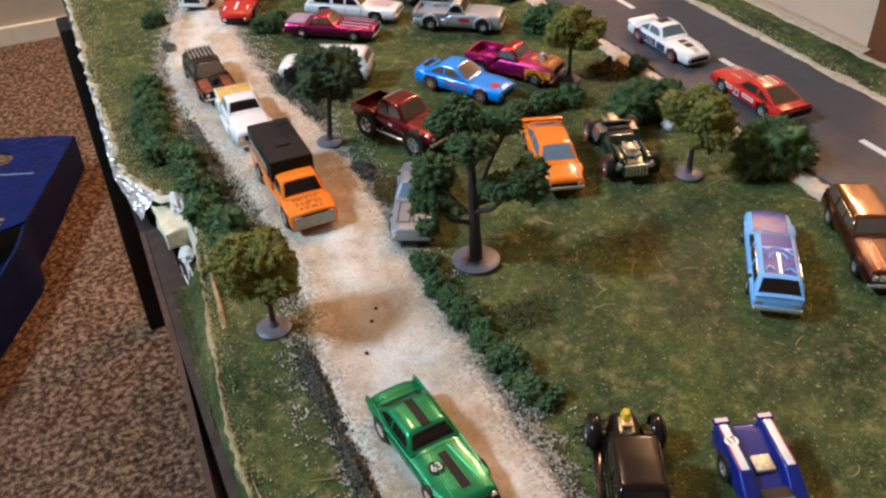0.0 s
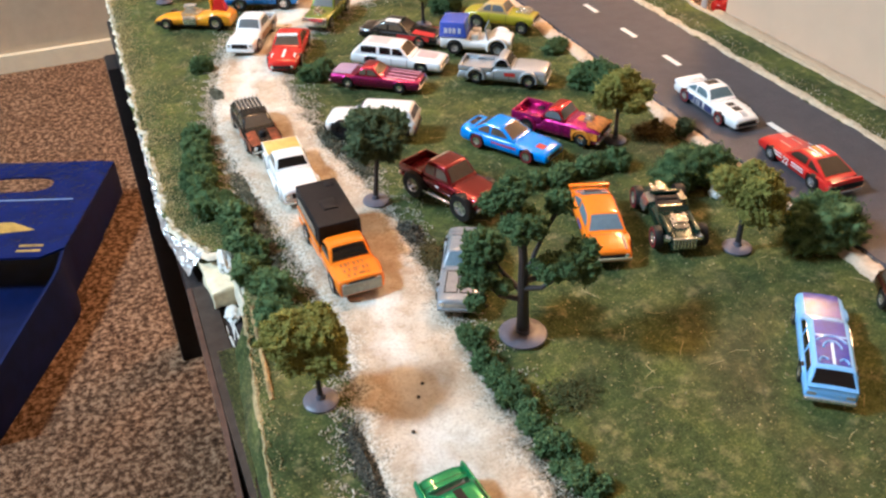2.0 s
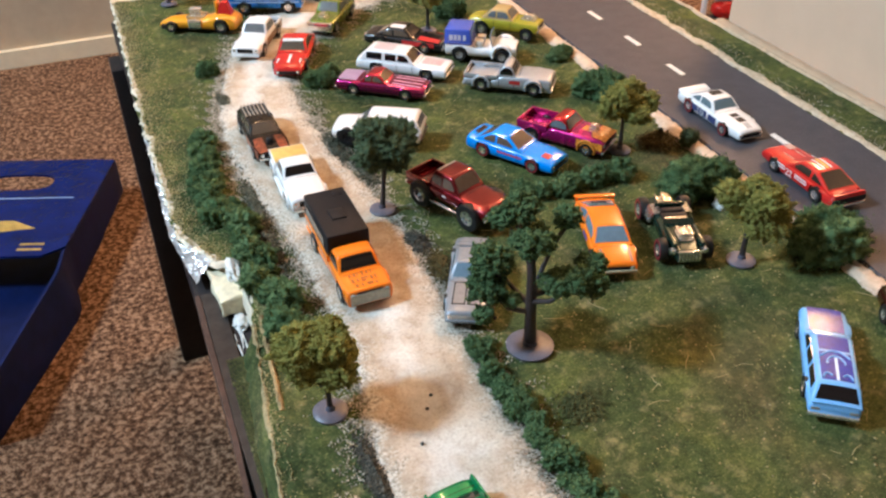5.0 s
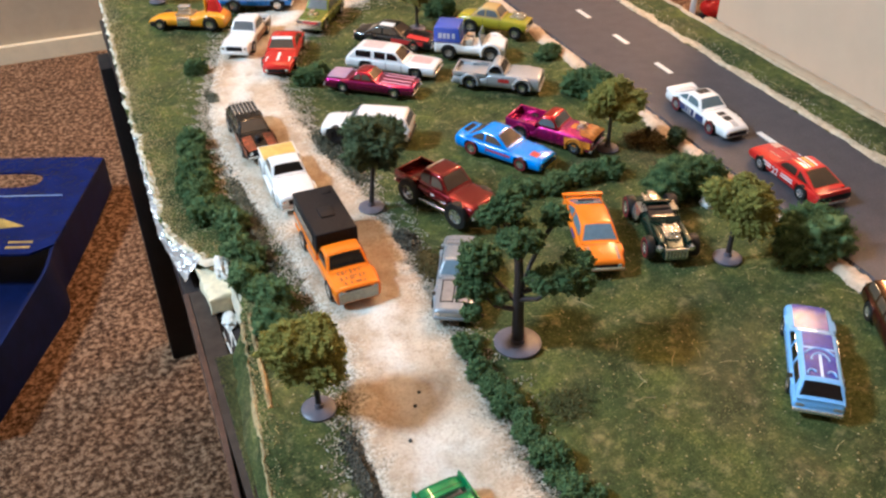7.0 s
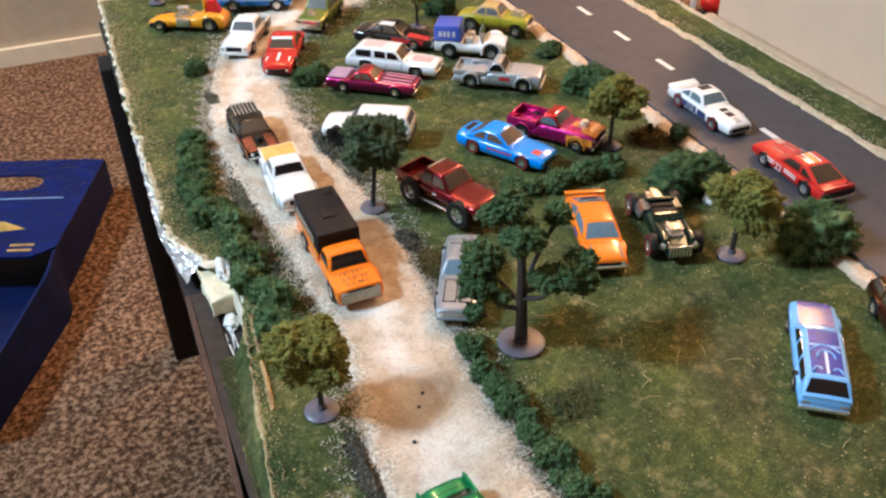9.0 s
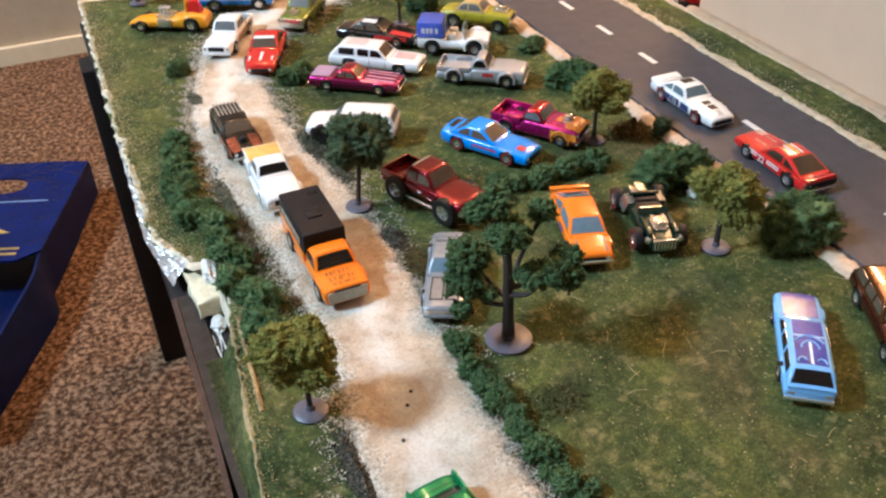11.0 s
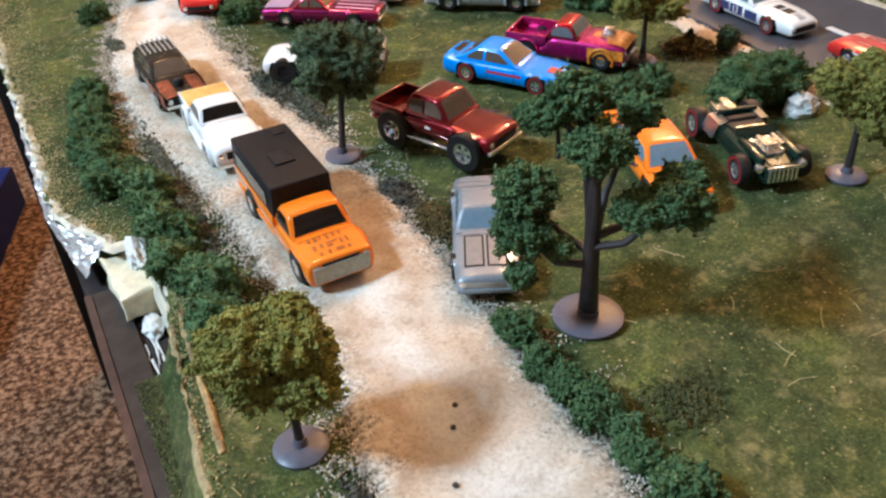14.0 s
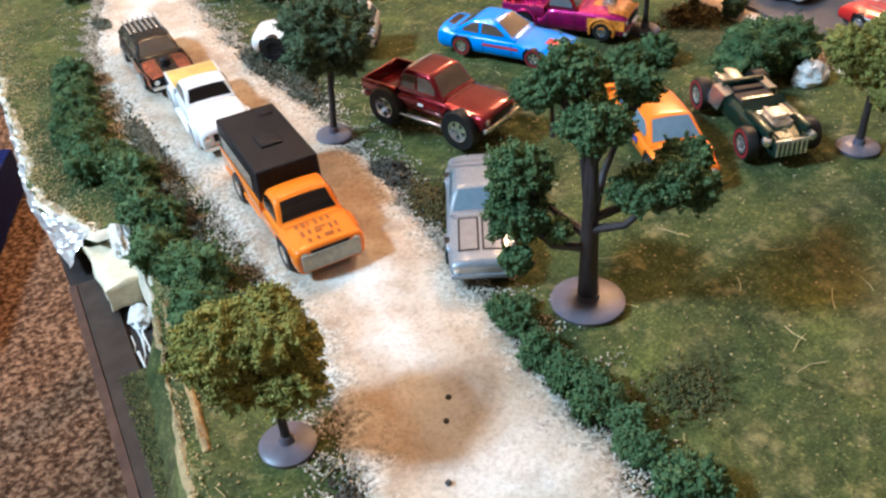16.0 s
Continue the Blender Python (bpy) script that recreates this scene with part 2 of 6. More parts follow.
GREY_EDGE = plain("worn_grey_brown_wood", (0.050, 0.040, 0.036), 0.5, 0, 0.3, 120, 0.2, spec=0.2)


def strip_board(name, outline, z0, z1, material, label):
    """Flat board with the given plan, lying along the table's edge."""
    b = bmesh.new()
    lo, hi = ([b.verts.new((x, y, z)) for x, y in outline] for z in (z0, z1))
    b.faces.new(lo[::-1]), b.faces.new(hi)
    for i in range(len(outline)):
        k = (i + 1) % len(outline)
        b.faces.new((lo[i], lo[k], hi[k], hi[i]))
    bmesh.ops.bevel(b, geom=b.edges[:], offset=0.0004, segments=2, affect="EDGES")
    bmesh.ops.recalc_face_normals(b, faces=b.faces[:])
    ob = part(name, b, material, table, label)
    ob.matrix_local = pose(0.17, 0.12, FLOOR, 0, 0, 1.2).inverted()


# a worn edge rail that has come loose from the board beside it
strip_board("edge_rail", [(-0.1060, -0.45), (-0.0916, 0.035), (-0.0914, 0.16), (-0.0880, 0.16), (-0.0884, 0.045), (-0.0915, -0.06), (-0.1030, -0.45)], TABLE_TOP - 0.02, TABLE_TOP + 0.0022, BROWN_EDGE, "loose brown wooden edge rail")
strip_board("edge_board", [(-0.0810, -0.45), (-0.0862, -0.06), (-0.0882, 0.045), (-0.0878, 0.16), (-0.0760, 0.16), (-0.0740, -0.45)], TABLE_TOP - 0.001, TABLE_TOP + 0.0020, GREY_EDGE, "dark grey brown board inside the rail")
# black strip supplies the shade that this shallow gap lacks
strip_board("edge_gap_shade", [(-0.1000, -0.45), (-0.0905, -0.06), (-0.0905, 0.15), (-0.0800, 0.15), (-0.0740, -0.45)], TABLE_TOP - 0.03, TABLE_TOP - 0.0225, BLACK, "black strip standing in for the shade in the gap behind the loose rail")
LEG_H = TABLE_TOP - FLOOR - 0.0225
for lx, ly in ((-0.2545, 0.49), (0.214, 0.49), (-0.2545, -0.52), (0.214, -0.52)):
    part("leg", box(lx - 0.017, lx + 0.017, ly - 0.02, ly + 0.02, 0, LEG_H, 0.002), BLACK if lx < 0 and ly > 0 else ESPRESSO, table)

# ---- diorama base ----
rng = np.random.default_rng(7)
SPINE = [(0.0, -0.46, 0.034), (0.0, -0.08, 0.035), (0.004, 0.0, 0.034), (0.008, 0.06, 0.031), (0.008, 0.12, 0.034), (0.005, 0.18, 0.035),
         (-0.003, 0.24, 0.036), (-0.008, 0.30, 0.036), (-0.006, 0.36, 0.032), (0.005, 0.42, 0.029), (0.030, 0.48, 0.033),
         (0.072, 0.53, 0.034), (0.125, 0.575, 0.036), (0.20, 0.63, 0.04), (0.25, 0.655, 0.04)]


def smooth_path(rows, n):
    """Catmull-Rom through rows, evenly by parameter."""
    p = np.array([rows[0], *rows, rows[-1]], float)
    out = []
    for u in np.linspace(0, len(rows) - 1, n):
        i = min(int(u), len(rows) - 2)
        t = u - i
        a, b, c, d = p[i], p[i + 1], p[i + 2], p[i + 3]
        out.append(0.5 * ((2 * b) + (c - a) * t + (2 * a - 5 * b + 4 * c - d) * t * t + (3 * b - a - 3 * c + d) * t ** 3))
    return np.array(out)


TRACK = smooth_path(SPINE, 420)
TRACK_FINE = smooth_path(SPINE, 1300)


def track_offset(x, y):
    """Distance from the dirt track's middle line, over its half width."""
    d = np.hypot(TRACK[:, 0] - x, TRACK[:, 1] - y)
    i = int(d.argmin())
    return d[i] / TRACK[i, 2]


def rim_left(y):
    """The ragged left edge of the scenery."""
    if y < 0.11:
        base = max(-0.0802, -0.0655 - 0.105 * (0.11 - y))
    elif y < 0.165:
        base = -0.0625
    else:
        base = -0.076 - 0.017 * min(1, (y - 0.165) / 0.04) - 0.004 * min(1, max(0, y - 0.2) / 0.2)
    return base + (0.001 if y < 0.10 else 0.0025) * noise.noise((0, y * 60, 3)) + 0.002 * noise.noise((4, y * 190, 3))


def rim_right(y):
    return 0.437 + 0.002 * noise.noise((9, y * 40, 1))


def height(x, y):
    return 0.0016 * noise.noise((x * 40, y * 40, 0.3)) + 0.0007 * noise.noise((x * 140, y * 140, 2.1))


TURF, nt_t, b_t = node_mat("static_grass_turf")
t1, t2, t3, t4 = add_noise(nt_t, 900, 5, 0.75), add_noise(nt_t, 22, 4, 0.65), add_noise(nt_t, 75, 4, 0.7), add_noise(nt_t, 9, 3)
g1 = add_ramp(nt_t, t1.outputs["Fac"], [(0.3, (0.024, 0.034, 0.014)), (0.5, (0.055, 0.071, 0.027)), (0.68, (0.118, 0.124, 0.054))])
g2 = add_ramp(nt_t, t2.outputs["Fac"], [(0.34, (0.40, 0.50, 0.42)), (0.47, (0.84, 0.92, 0.80)), (0.58, (1.28, 1.26, 0.95)), (0.70, (1.7, 1.6, 1.05))])
c12 = add_mix(nt_t, 1.0, g1.outputs[0], g2.outputs[0], "MULTIPLY")
g3 = add_ramp(nt_t, t3.outputs["Fac"], [(0.54, (0, 0, 0)), (0.70, (0.45, 0.45, 0.45))])
c3 = add_mix(nt_t, g3.outputs[0], c12, (0.27, 0.225, 0.125))
g4 = add_ramp(nt_t, t4.outputs["Fac"], [(0.53, (0, 0, 0)), (0.70, (0.42, 0.42, 0.42))])
c4 = add_mix(nt_t, g4.outputs[0], c3, (0.12, 0.09, 0.045))
t5, t6 = add_noise(nt_t, 150, 4, 0.7), add_noise(nt_t, 520, 4, 0.75)
g5 = add_ramp(nt_t, t5.outputs["Fac"], [(0.32, (0.66, 0.68, 0.66)), (0.5, (1, 1, 1)), (0.68, (1.42, 1.35, 1.25))])
c5 = add_mix(nt_t, 1.0, c4, g5.outputs[0], "MULTIPLY")
g6 = add_ramp(nt_t, t6.outputs["Fac"], [(0.58, (0, 0, 0)), (0.68, (0.85, 0.85, 0.85))])
c6 = add_mix(nt_t, g6.outputs[0], c5, (0.26, 0.25, 0.09))
nt_t.links.new(c6, b_t.inputs["Base Color"])
b_t.inputs["Roughness"].default_value = 0.95
b_t.inputs["Specular IOR Level"].default_value = 0.15
add_bump(nt_t, b_t, t1.outputs["Fac"], 0.55, 0.001)

PLASTER = plain("cream_plaster", (0.72, 0.64, 0.50), 0.85, 0, 0.2, 180, 0.4, bump_size=0.001)
FOAM = plain("cream_foam_block", (0.78, 0.70, 0.50), 0.8, 0, 0.15, 250, 0.3)
FOIL = plain("crumpled_foil", (0.86, 0.87, 0.90), 0.3, 0.75, 0.1, 250, 0.5, bump_size=0.001)

YN, YF = -0.46, 0.665
bm = bmesh.new()
NX, NY = 150, 330
grid = []
for j in range(NY + 1):
    y = YN + (YF - YN) * j / NY
    row = []
    xl, xr = rim_left(y), rim_right(y)
    for i in range(NX + 1):
        x = xl + (xr - xl) * i / NX
        yy = y + (0.003 * noise.noise((x * 40, 5, 0)) if j == NY else 0)
        edge = min(x - xl, xr - x, YF - y)
        row.append(bm.verts.new((x, yy, height(x, y) - 0.003 * max(0, 1 - edge / 0.006))))
    grid.append(row)
for j in range(NY):
    for i in range(NX):
        bm.faces.new((grid[j][i], grid[j][i + 1], grid[j + 1][i + 1], grid[j + 1][i]))
ring = [grid[0][i] for i in range(NX + 1)] + [grid[j][NX] for j in range(1, NY + 1)] + [grid[NY][i] for i in range(NX - 1, -1, -1)] + [grid[j][0] for j in range(NY - 1, 0, -1)]
low = [bm.verts.new((max(v.co.x - 0.008, -0.0825) if v.co.x < 0 and v.co.y < 0.095 else v.co.x + (0.002 if v.co.x < 0 else -0.002), v.co.y, TABLE_TOP)) for v in ring]
for i in range(len(ring)):
    k = (i + 1) % len(ring)
    bm.faces.new((ring[i], low[i], low[k], ring[k]))
bm.faces.new(low)
ground = tagged(part("ground", bm, TURF, None, "mottled olive green model turf over a foam base", 60), "", "ground", "", "structure")

# rough plaster lip along both long edges and the far end
def lip(name, pts, wide, high, seed, material=PLASTER, label="", rough=1.0, sink=0.0):
    """Uneven bead of plaster along a line."""
    b = bmesh.new()
    rings = []
    pts = [Vector((*p, sink)) for p in pts]
    for i, p in enumerate(pts):
        d = (pts[min(i + 1, len(pts) - 1)] - pts[max(i - 1, 0)]).normalized()
        s = Vector((-d.y, d.x, 0))
        k = max(0.3, 1 + rough * (0.8 * noise.noise((i * 0.09, seed, 0)) + 0.4 * noise.noise((i * 0.4, seed, 4))))
        r = []
        for a in range(7):
            f = a / 6 * 2 - 1
            kk = 1 + 0.55 * noise.noise((i * 0.5, a * 0.9, seed + 8))
            j = 0.12 * noise.noise((i * 0.8, a * 2.1, seed + 3))
            r.append(b.verts.new(p + s * (f + j) * wide * 0.5 * k + Vector((0, 0, -0.0018 + (high + 0.0018) * max(0, 1 - abs(f) ** 3) * max(0.1, kk)))))
        rings.append(r)
    for u, v in zip(rings, rings[1:]):
        for a in range(6):
            b.faces.new((u[a], u[a + 1], v[a + 1], v[a]))
    b.faces.new(rings[0]), b.faces.new(rings[-1])
    ob = part(name, b, material, None, label, 80)
    return tagged(ob, "", "trim", "", "structure")


lip("trim_rim_west", [(rim_left(y) + 0.003, y) for y in np.linspace(0.16, YF, 420)], 0.0062, 0.0002, 1, label="ragged cream plaster rim of the scenery", sink=-0.0012)
lip("trim_rim_west_near", [(rim_left(y) + 0.0015, y) for y in np.linspace(YN, 0.1, 160)], 0.0026, 0.0, 2, plain("straw_plaster", (0.40, 0.30, 0.15), 0.9, 0, 0.35, 220, 0.5), "thin straw coloured plaster rim of the scenery", 1.8, -0.001)
lip("trim_rim_west_stick", [(-0.0600 - 0.075 * (0.104 - y) + 0.0008 * noise.noise((y * 90, 2, 2)), y) for y in np.linspace(0.028, 0.104, 60)], 0.0034, 0.0010, 5, plain("dry_straw_stick", (0.42, 0.29, 0.13), 0.9, 0, 0.5, 260, 0.5), "dry brown straw strip lying along the rim", 0.5, 0.0002)
lip("trim_rim_east", [(rim_right(y) - 0.002, y) for y in np.linspace(YN, YF, 500)], 0.006, 0.0004, 3, plain("tan_plaster", (0.50, 0.40, 0.28), 0.9, 0, 0.2, 200, 0.4), label="ragged cream plaster rim near the wall")
lip("trim_rim_north", [(x, YF - 0.003 + 0.002 * noise.noise((x * 50, 5, 5))) for x in np.linspace(rim_left(YF), rim_right(YF), 260)], 0.010, 0.0003, 4, label="ragged cream plaster rim at the far end")

# ---- asphalt road with shoulders ----
ASPHALT = plain("dark_asphalt_paper", (0.072, 0.069, 0.082), 0.55, 0, 0.22, 700, 0.25, spec=0.25)
DASH = plain("white_road_paint", (0.75, 0.73, 0.70), 0.55, 0, 0.08, 500)
RX0, RX1 = 0.281, 0.384
b = bmesh.new()
rows = []
for y in np.linspace(YN + 0.003, YF - 0.003, 240):
    xl = RX0 + 0.0015 * noise.noise((2, y * 60, 7))
    xr = RX1 + 0.003 * noise.noise((3, y * 35, 7)) + 0.0012 * noise.noise((3, y * 130, 9))
    rows.append([b.verts.new((x, y, z)) for x, z in ((xl, 0.0), (xl + 0.001, 0.0028), (xr - 0.001, 0.0028), (xr, 0.0))])
for u, v in zip(rows, rows[1:]):
    for a in range(3):
        b.faces.new((u[a], u[a + 1], v[a + 1], v[a]))
road = tagged(part("road", b, ASPHALT, None, "matte dark grey model road with white dashes"), "", "road", "", "structure")
ROADZ = 0.0028
dash_mesh = None
for k in range(-12, 10):
    y = 0.287 + 0.0682 * k
    if YN + 0.02 < y < YF - 0.03:
        if dash_mesh is None:
            d = part("dash", box(-0.0023, 0.0023, -0.0115, 0.0115, 0.0, 0.0004), DASH, road)
            dash_mesh = d.data
        else:
            d = new("dash", dash_mesh)
            d.parent = road
        d.location = (0.3345, y, ROADZ)

lip("trim_shoulder_west", [(0.2745 + 0.003 * noise.noise((y * 30, 1, 1)), y) for y in np.linspace(YN, YF - 0.005, 500)], 0.0165, 0.0022, 11, plain("pinkish_grit", (0.60, 0.47, 0.35), 0.9, 0, 0.16, 300, 0.4), "pale grit shoulder along the road", 0.14, 0.0008)
lip("trim_shoulder_east", [(0.391 + 0.003 * noise.noise((y * 30, 6, 1)), y) for y in np.linspace(YN, YF - 0.005, 500)], 0.014, 0.0016, 12, plain("pale_grit", (0.60, 0.50, 0.36), 0.9, 0, 0.25, 300, 0.5), "crumbly pale grit shoulder along the road", 1.1)
lip("trim_ledge_east", [(0.4450, y) for y in np.linspace(0.128, 0.376, 60)], 0.0135, 0.0010, 14, plain("tan_ledge_paint", (0.42, 0.32, 0.22), 0.7, 0, 0.08, 60), "tan painted ledge between the scenery and the wall", 0.06, -0.001)

# ---- dirt track ----
DIRT, nt_d, b_d = node_mat("pale_sand_track")
d1, d2, d3, d5 = add_noise(nt_d, 620, 4, 0.75), add_noise(nt_d, 19, 3, 0.55), add_noise(nt_d, 120, 5, 0.75), add_noise(nt_d, 260, 3, 0.7)
e1 = add_ramp(nt_d, d2.outputs["Fac"], [(0.36, (0.44, 0.345, 0.25)), (0.48, (0.54, 0.455, 0.355)), (0.58, (0.61, 0.56, 0.475)), (0.66, (0.70, 0.68, 0.62))])
e2 = add_ramp(nt_d, d1.outputs["Fac"], [(0.28, (0.70, 0.67, 0.64)), (0.55, (1, 1, 1))])
e3 = add_ramp(nt_d, d3.outputs["Fac"], [(0.32, (0.78, 0.72, 0.67)), (0.55, (1, 1, 1))])
cc = add_mix(nt_d, 1.0, e1.outputs[0], e2.outputs[0], "MULTIPLY")
cc = add_mix(nt_d, 1.0, cc, e3.outputs[0], "MULTIPLY")
uvn = nt_d.nodes.new("ShaderNodeUVMap")
uvn.uv_map = "across"
sx = nt_d.nodes.new("ShaderNodeSeparateXYZ")
nt_d.links.new(uvn.outputs[0], sx.inputs[0])


def maths(nt, op, a, b2, c2=None):
    n = nt.nodes.new("ShaderNodeMath")
    n.operation = op
    for k, v in enumerate((a, b2, c2)):
        if v is None:
            continue
        if isinstance(v, (int, float)):
            n.inputs[k].default_value = v
        else:
            nt.links.new(v, n.inputs[k])
    return n.outputs[0]


# worn gritty margins: brown and grey gravel breaks into the sand from both sides
off = maths(nt_d, "MULTIPLY", maths(nt_d, "ABSOLUTE", maths(nt_d, "SUBTRACT", sx.outputs[0], 0.5), 0.0), 2.0)
brk = maths(nt_d, "ADD", off, maths(nt_d, "MULTIPLY_ADD", d3.outputs["Fac"], 1.1, -0.55))
brk = maths(nt_d, "ADD", brk, maths(nt_d, "MULTIPLY_ADD", d5.outputs["Fac"], 0.7, -0.35))
# trodden white streak along the middle
mid = maths(nt_d, "MULTIPLY", maths(nt_d, "ABSOLUTE", maths(nt_d, "SUBTRACT", sx.outputs[0], 0.44), 0.0), 2.0)
mid = maths(nt_d, "ADD", mid, maths(nt_d, "MULTIPLY_ADD", add_noise(nt_d, 26, 4, 0.65).outputs["Fac"], 1.5, -0.62))
m0 = add_ramp(nt_d, mid, [(0.18, (0.85, 0.85, 0.85)), (0.48, (0, 0, 0))])
cc = add_mix(nt_d, m0.outputs[0], cc, add_mix(nt_d, 1.0, (0.69, 0.685, 0.645), e2.outputs[0], "MULTIPLY"))
m1 = add_ramp(nt_d, brk, [(0.62, (0, 0, 0)), (0.90, (0.85, 0.85, 0.85))])
g5 = add_ramp(nt_d, d1.outputs["Fac"], [(0.36, (0.10, 0.092, 0.07)), (0.46, (0.34, 0.305, 0.25)), (0.58, (0.66, 0.63, 0.56))])
cc = add_mix(nt_d, m1.outputs[0], cc, g5.outputs[0])
nt_d.links.new(cc, b_d.inputs["Base Color"])
b_d.inputs["Roughness"].default_value = 0.95
b_d.inputs["Specular IOR Level"].default_value = 0.2
add_bump(nt_d, b_d, d1.outputs["Fac"], 0.45, 0.001)

b = bmesh.new()
rows = []
uvl = b.loops.layers.uv.new("across")
across = {}
for i, (x, y, hw) in enumerate(TRACK_FINE):
    a, c = TRACK_FINE[max(i - 1, 0)], TRACK_FINE[min(i + 1, len(TRACK_FINE) - 1)]
    d = Vector((c[0] - a[0], c[1] - a[1], 0)).normalized()
    s = Vector((d.y, -d.x, 0))
    wl = hw * (1.03 + 0.12 * noise.noise((i * 0.035, 1, 0)) + 0.09 * noise.noise((i * 0.14, 1, 0)) + 0.09 * noise.noise((i * 0.43, 1, 0)))
    wr = hw * (1.03 + 0.12 * noise.noise((i * 0.035, 7, 0)) + 0.09 * noise.noise((i * 0.14, 7, 0)) + 0.09 * noise.noise((i * 0.43, 7, 0)))
    r = []
    for k in range(17):
        f = k / 8 - 1
        p = Vector((x, y, 0)) + s * (f * (wr if f > 0 else wl))
        rise = 0.0016 * min(1, (1 - abs(f)) / 0.18) - 0.0012 * (abs(f) > 0.99)
        vv = b.verts.new((p.x, min(p.y, YF - 0.004), height(p.x, p.y) + rise + 0.0005))
        across[vv] = (0.5 + 0.5 * f, y)
        r.append(vv)
    rows.append(r)
for u, v in zip(rows, rows[1:]):
    for k in range(16):
        fc = b.faces.new((u[k], u[k + 1], v[k + 1], v[k]))
        for lp in fc.loops:
            lp[uvl].uv = across[lp.vert]
track = tagged(part("path", b, DIRT, None, "pale sandy model dirt track with tan stains", 60), "", "dirt track", "", "structure")

# ---- toy cars ----
WHEELS = {}


def wheel_parts(parent, x, y, r, w, rim, stripe=None, side=1):
    """Tyre with a spoked rim; side is +1 on the car's left."""
    key = (r, w, rim.name, stripe.name if stripe else "", side)
    if key not in WHEELS:
        h = w / 2
        k0 = 0.53
        prof = [(r * k0, -h), (r * 0.93, -h), (r, -h * 0.6), (r, h * 0.6), (r * 0.93, h), (r * k0, h)]
        b = bmesh.new()
        rings = [[b.verts.new((p * math.cos(a), q, p * math.sin(a))) for a in np.linspace(0, 2 * math.pi, 24, endpoint=False)] for p, q in prof]
        for u, v in zip(rings, rings[1:] + rings[:1]):
            for i in range(24):
                b.faces.new((u[i], u[(i + 1) % 24], v[(i + 1) % 24], v[i]))
        t = part("tyre", b, TYRE)
        face = side * h
        b = lathe([(r * 0.02, face * 0.45), (r * (k0 - 0.16), face * 0.35), (r * (k0 - 0.10), face * 0.9), (r * k0, face * 0.98), (r * k0, face * 0.5)], 24, "y")
        for k in range(5):
            a = 2 * math.pi * k / 5
            m = Matrix.Rotation(a, 4, "Y")
            f2 = face * 0.88
            vs = [b.verts.new(m @ Vector((xx, yy, zz))) for xx, yy, zz in ((-0.09 * r, f2 * 0.8, 0.0), (0.09 * r, f2 * 0.8, 0.0), (0.11 * r, f2, (k0 - 0.06) * r), (-0.11 * r, f2, (k0 - 0.06) * r), (-0.09 * r, face * 0.3, 0.06 * r), (0.09 * r, face * 0.3, 0.06 * r), (0.11 * r, face * 0.3, (k0 - 0.06) * r), (-0.11 * r, face * 0.3, (k0 - 0.06) * r))]
            for q in ((0, 1, 2, 3), (4, 7, 6, 5), (0, 4, 5, 1), (1, 5, 6, 2), (2, 6, 7, 3), (3, 7, 4, 0)):
                b.faces.new([vs[i] for i in q])
        rm = part("rim", b, rim)
        q0, q1 = sorted((face * 0.40, face * 0.58))
        rc = part("hub_recess", lathe([(r * (k0 - 0.12), q0), (r * (k0 - 0.12), q1)], 24, "y"), TYRE)
        st = None
        if stripe:
            sb = bmesh.new()
            sr = [[sb.verts.new((p * math.cos(a), q, p * math.sin(a))) for a in np.linspace(0, 2 * math.pi, 24, endpoint=False)] for p, q in ((r * 0.70, face * 0.98), (r * 0.70, face * 1.03), (r * 0.86, face * 1.03), (r * 0.86, face * 0.98))]
            for u, v in zip(sr, sr[1:] + sr[:1]):
                for i in range(24):
                    sb.faces.new((u[i], u[(i + 1) % 24], v[(i + 1) % 24], v[i]))
            st = part("tyre_stripe", sb, stripe)
        WHEELS[key] = [o.data for o in (t, rm, rc, st) if o]
        for o in (t, rm, rc, st):
            if o:
                bpy.data.objects.remove(o)
    ds = WHEELS[key]
    t = new("wheel", ds[0])
    t.parent, t.location = parent, (x, y, r)
    for nm, d in zip(("rim", "hub_recess", "tyre_stripe"), ds[1:]):
        o = new(nm, d)
        o.parent = t
    return t


def interp(rows, x):
    return float(np.interp(x, [r[0] for r in rows], [r[1] for r in rows]))


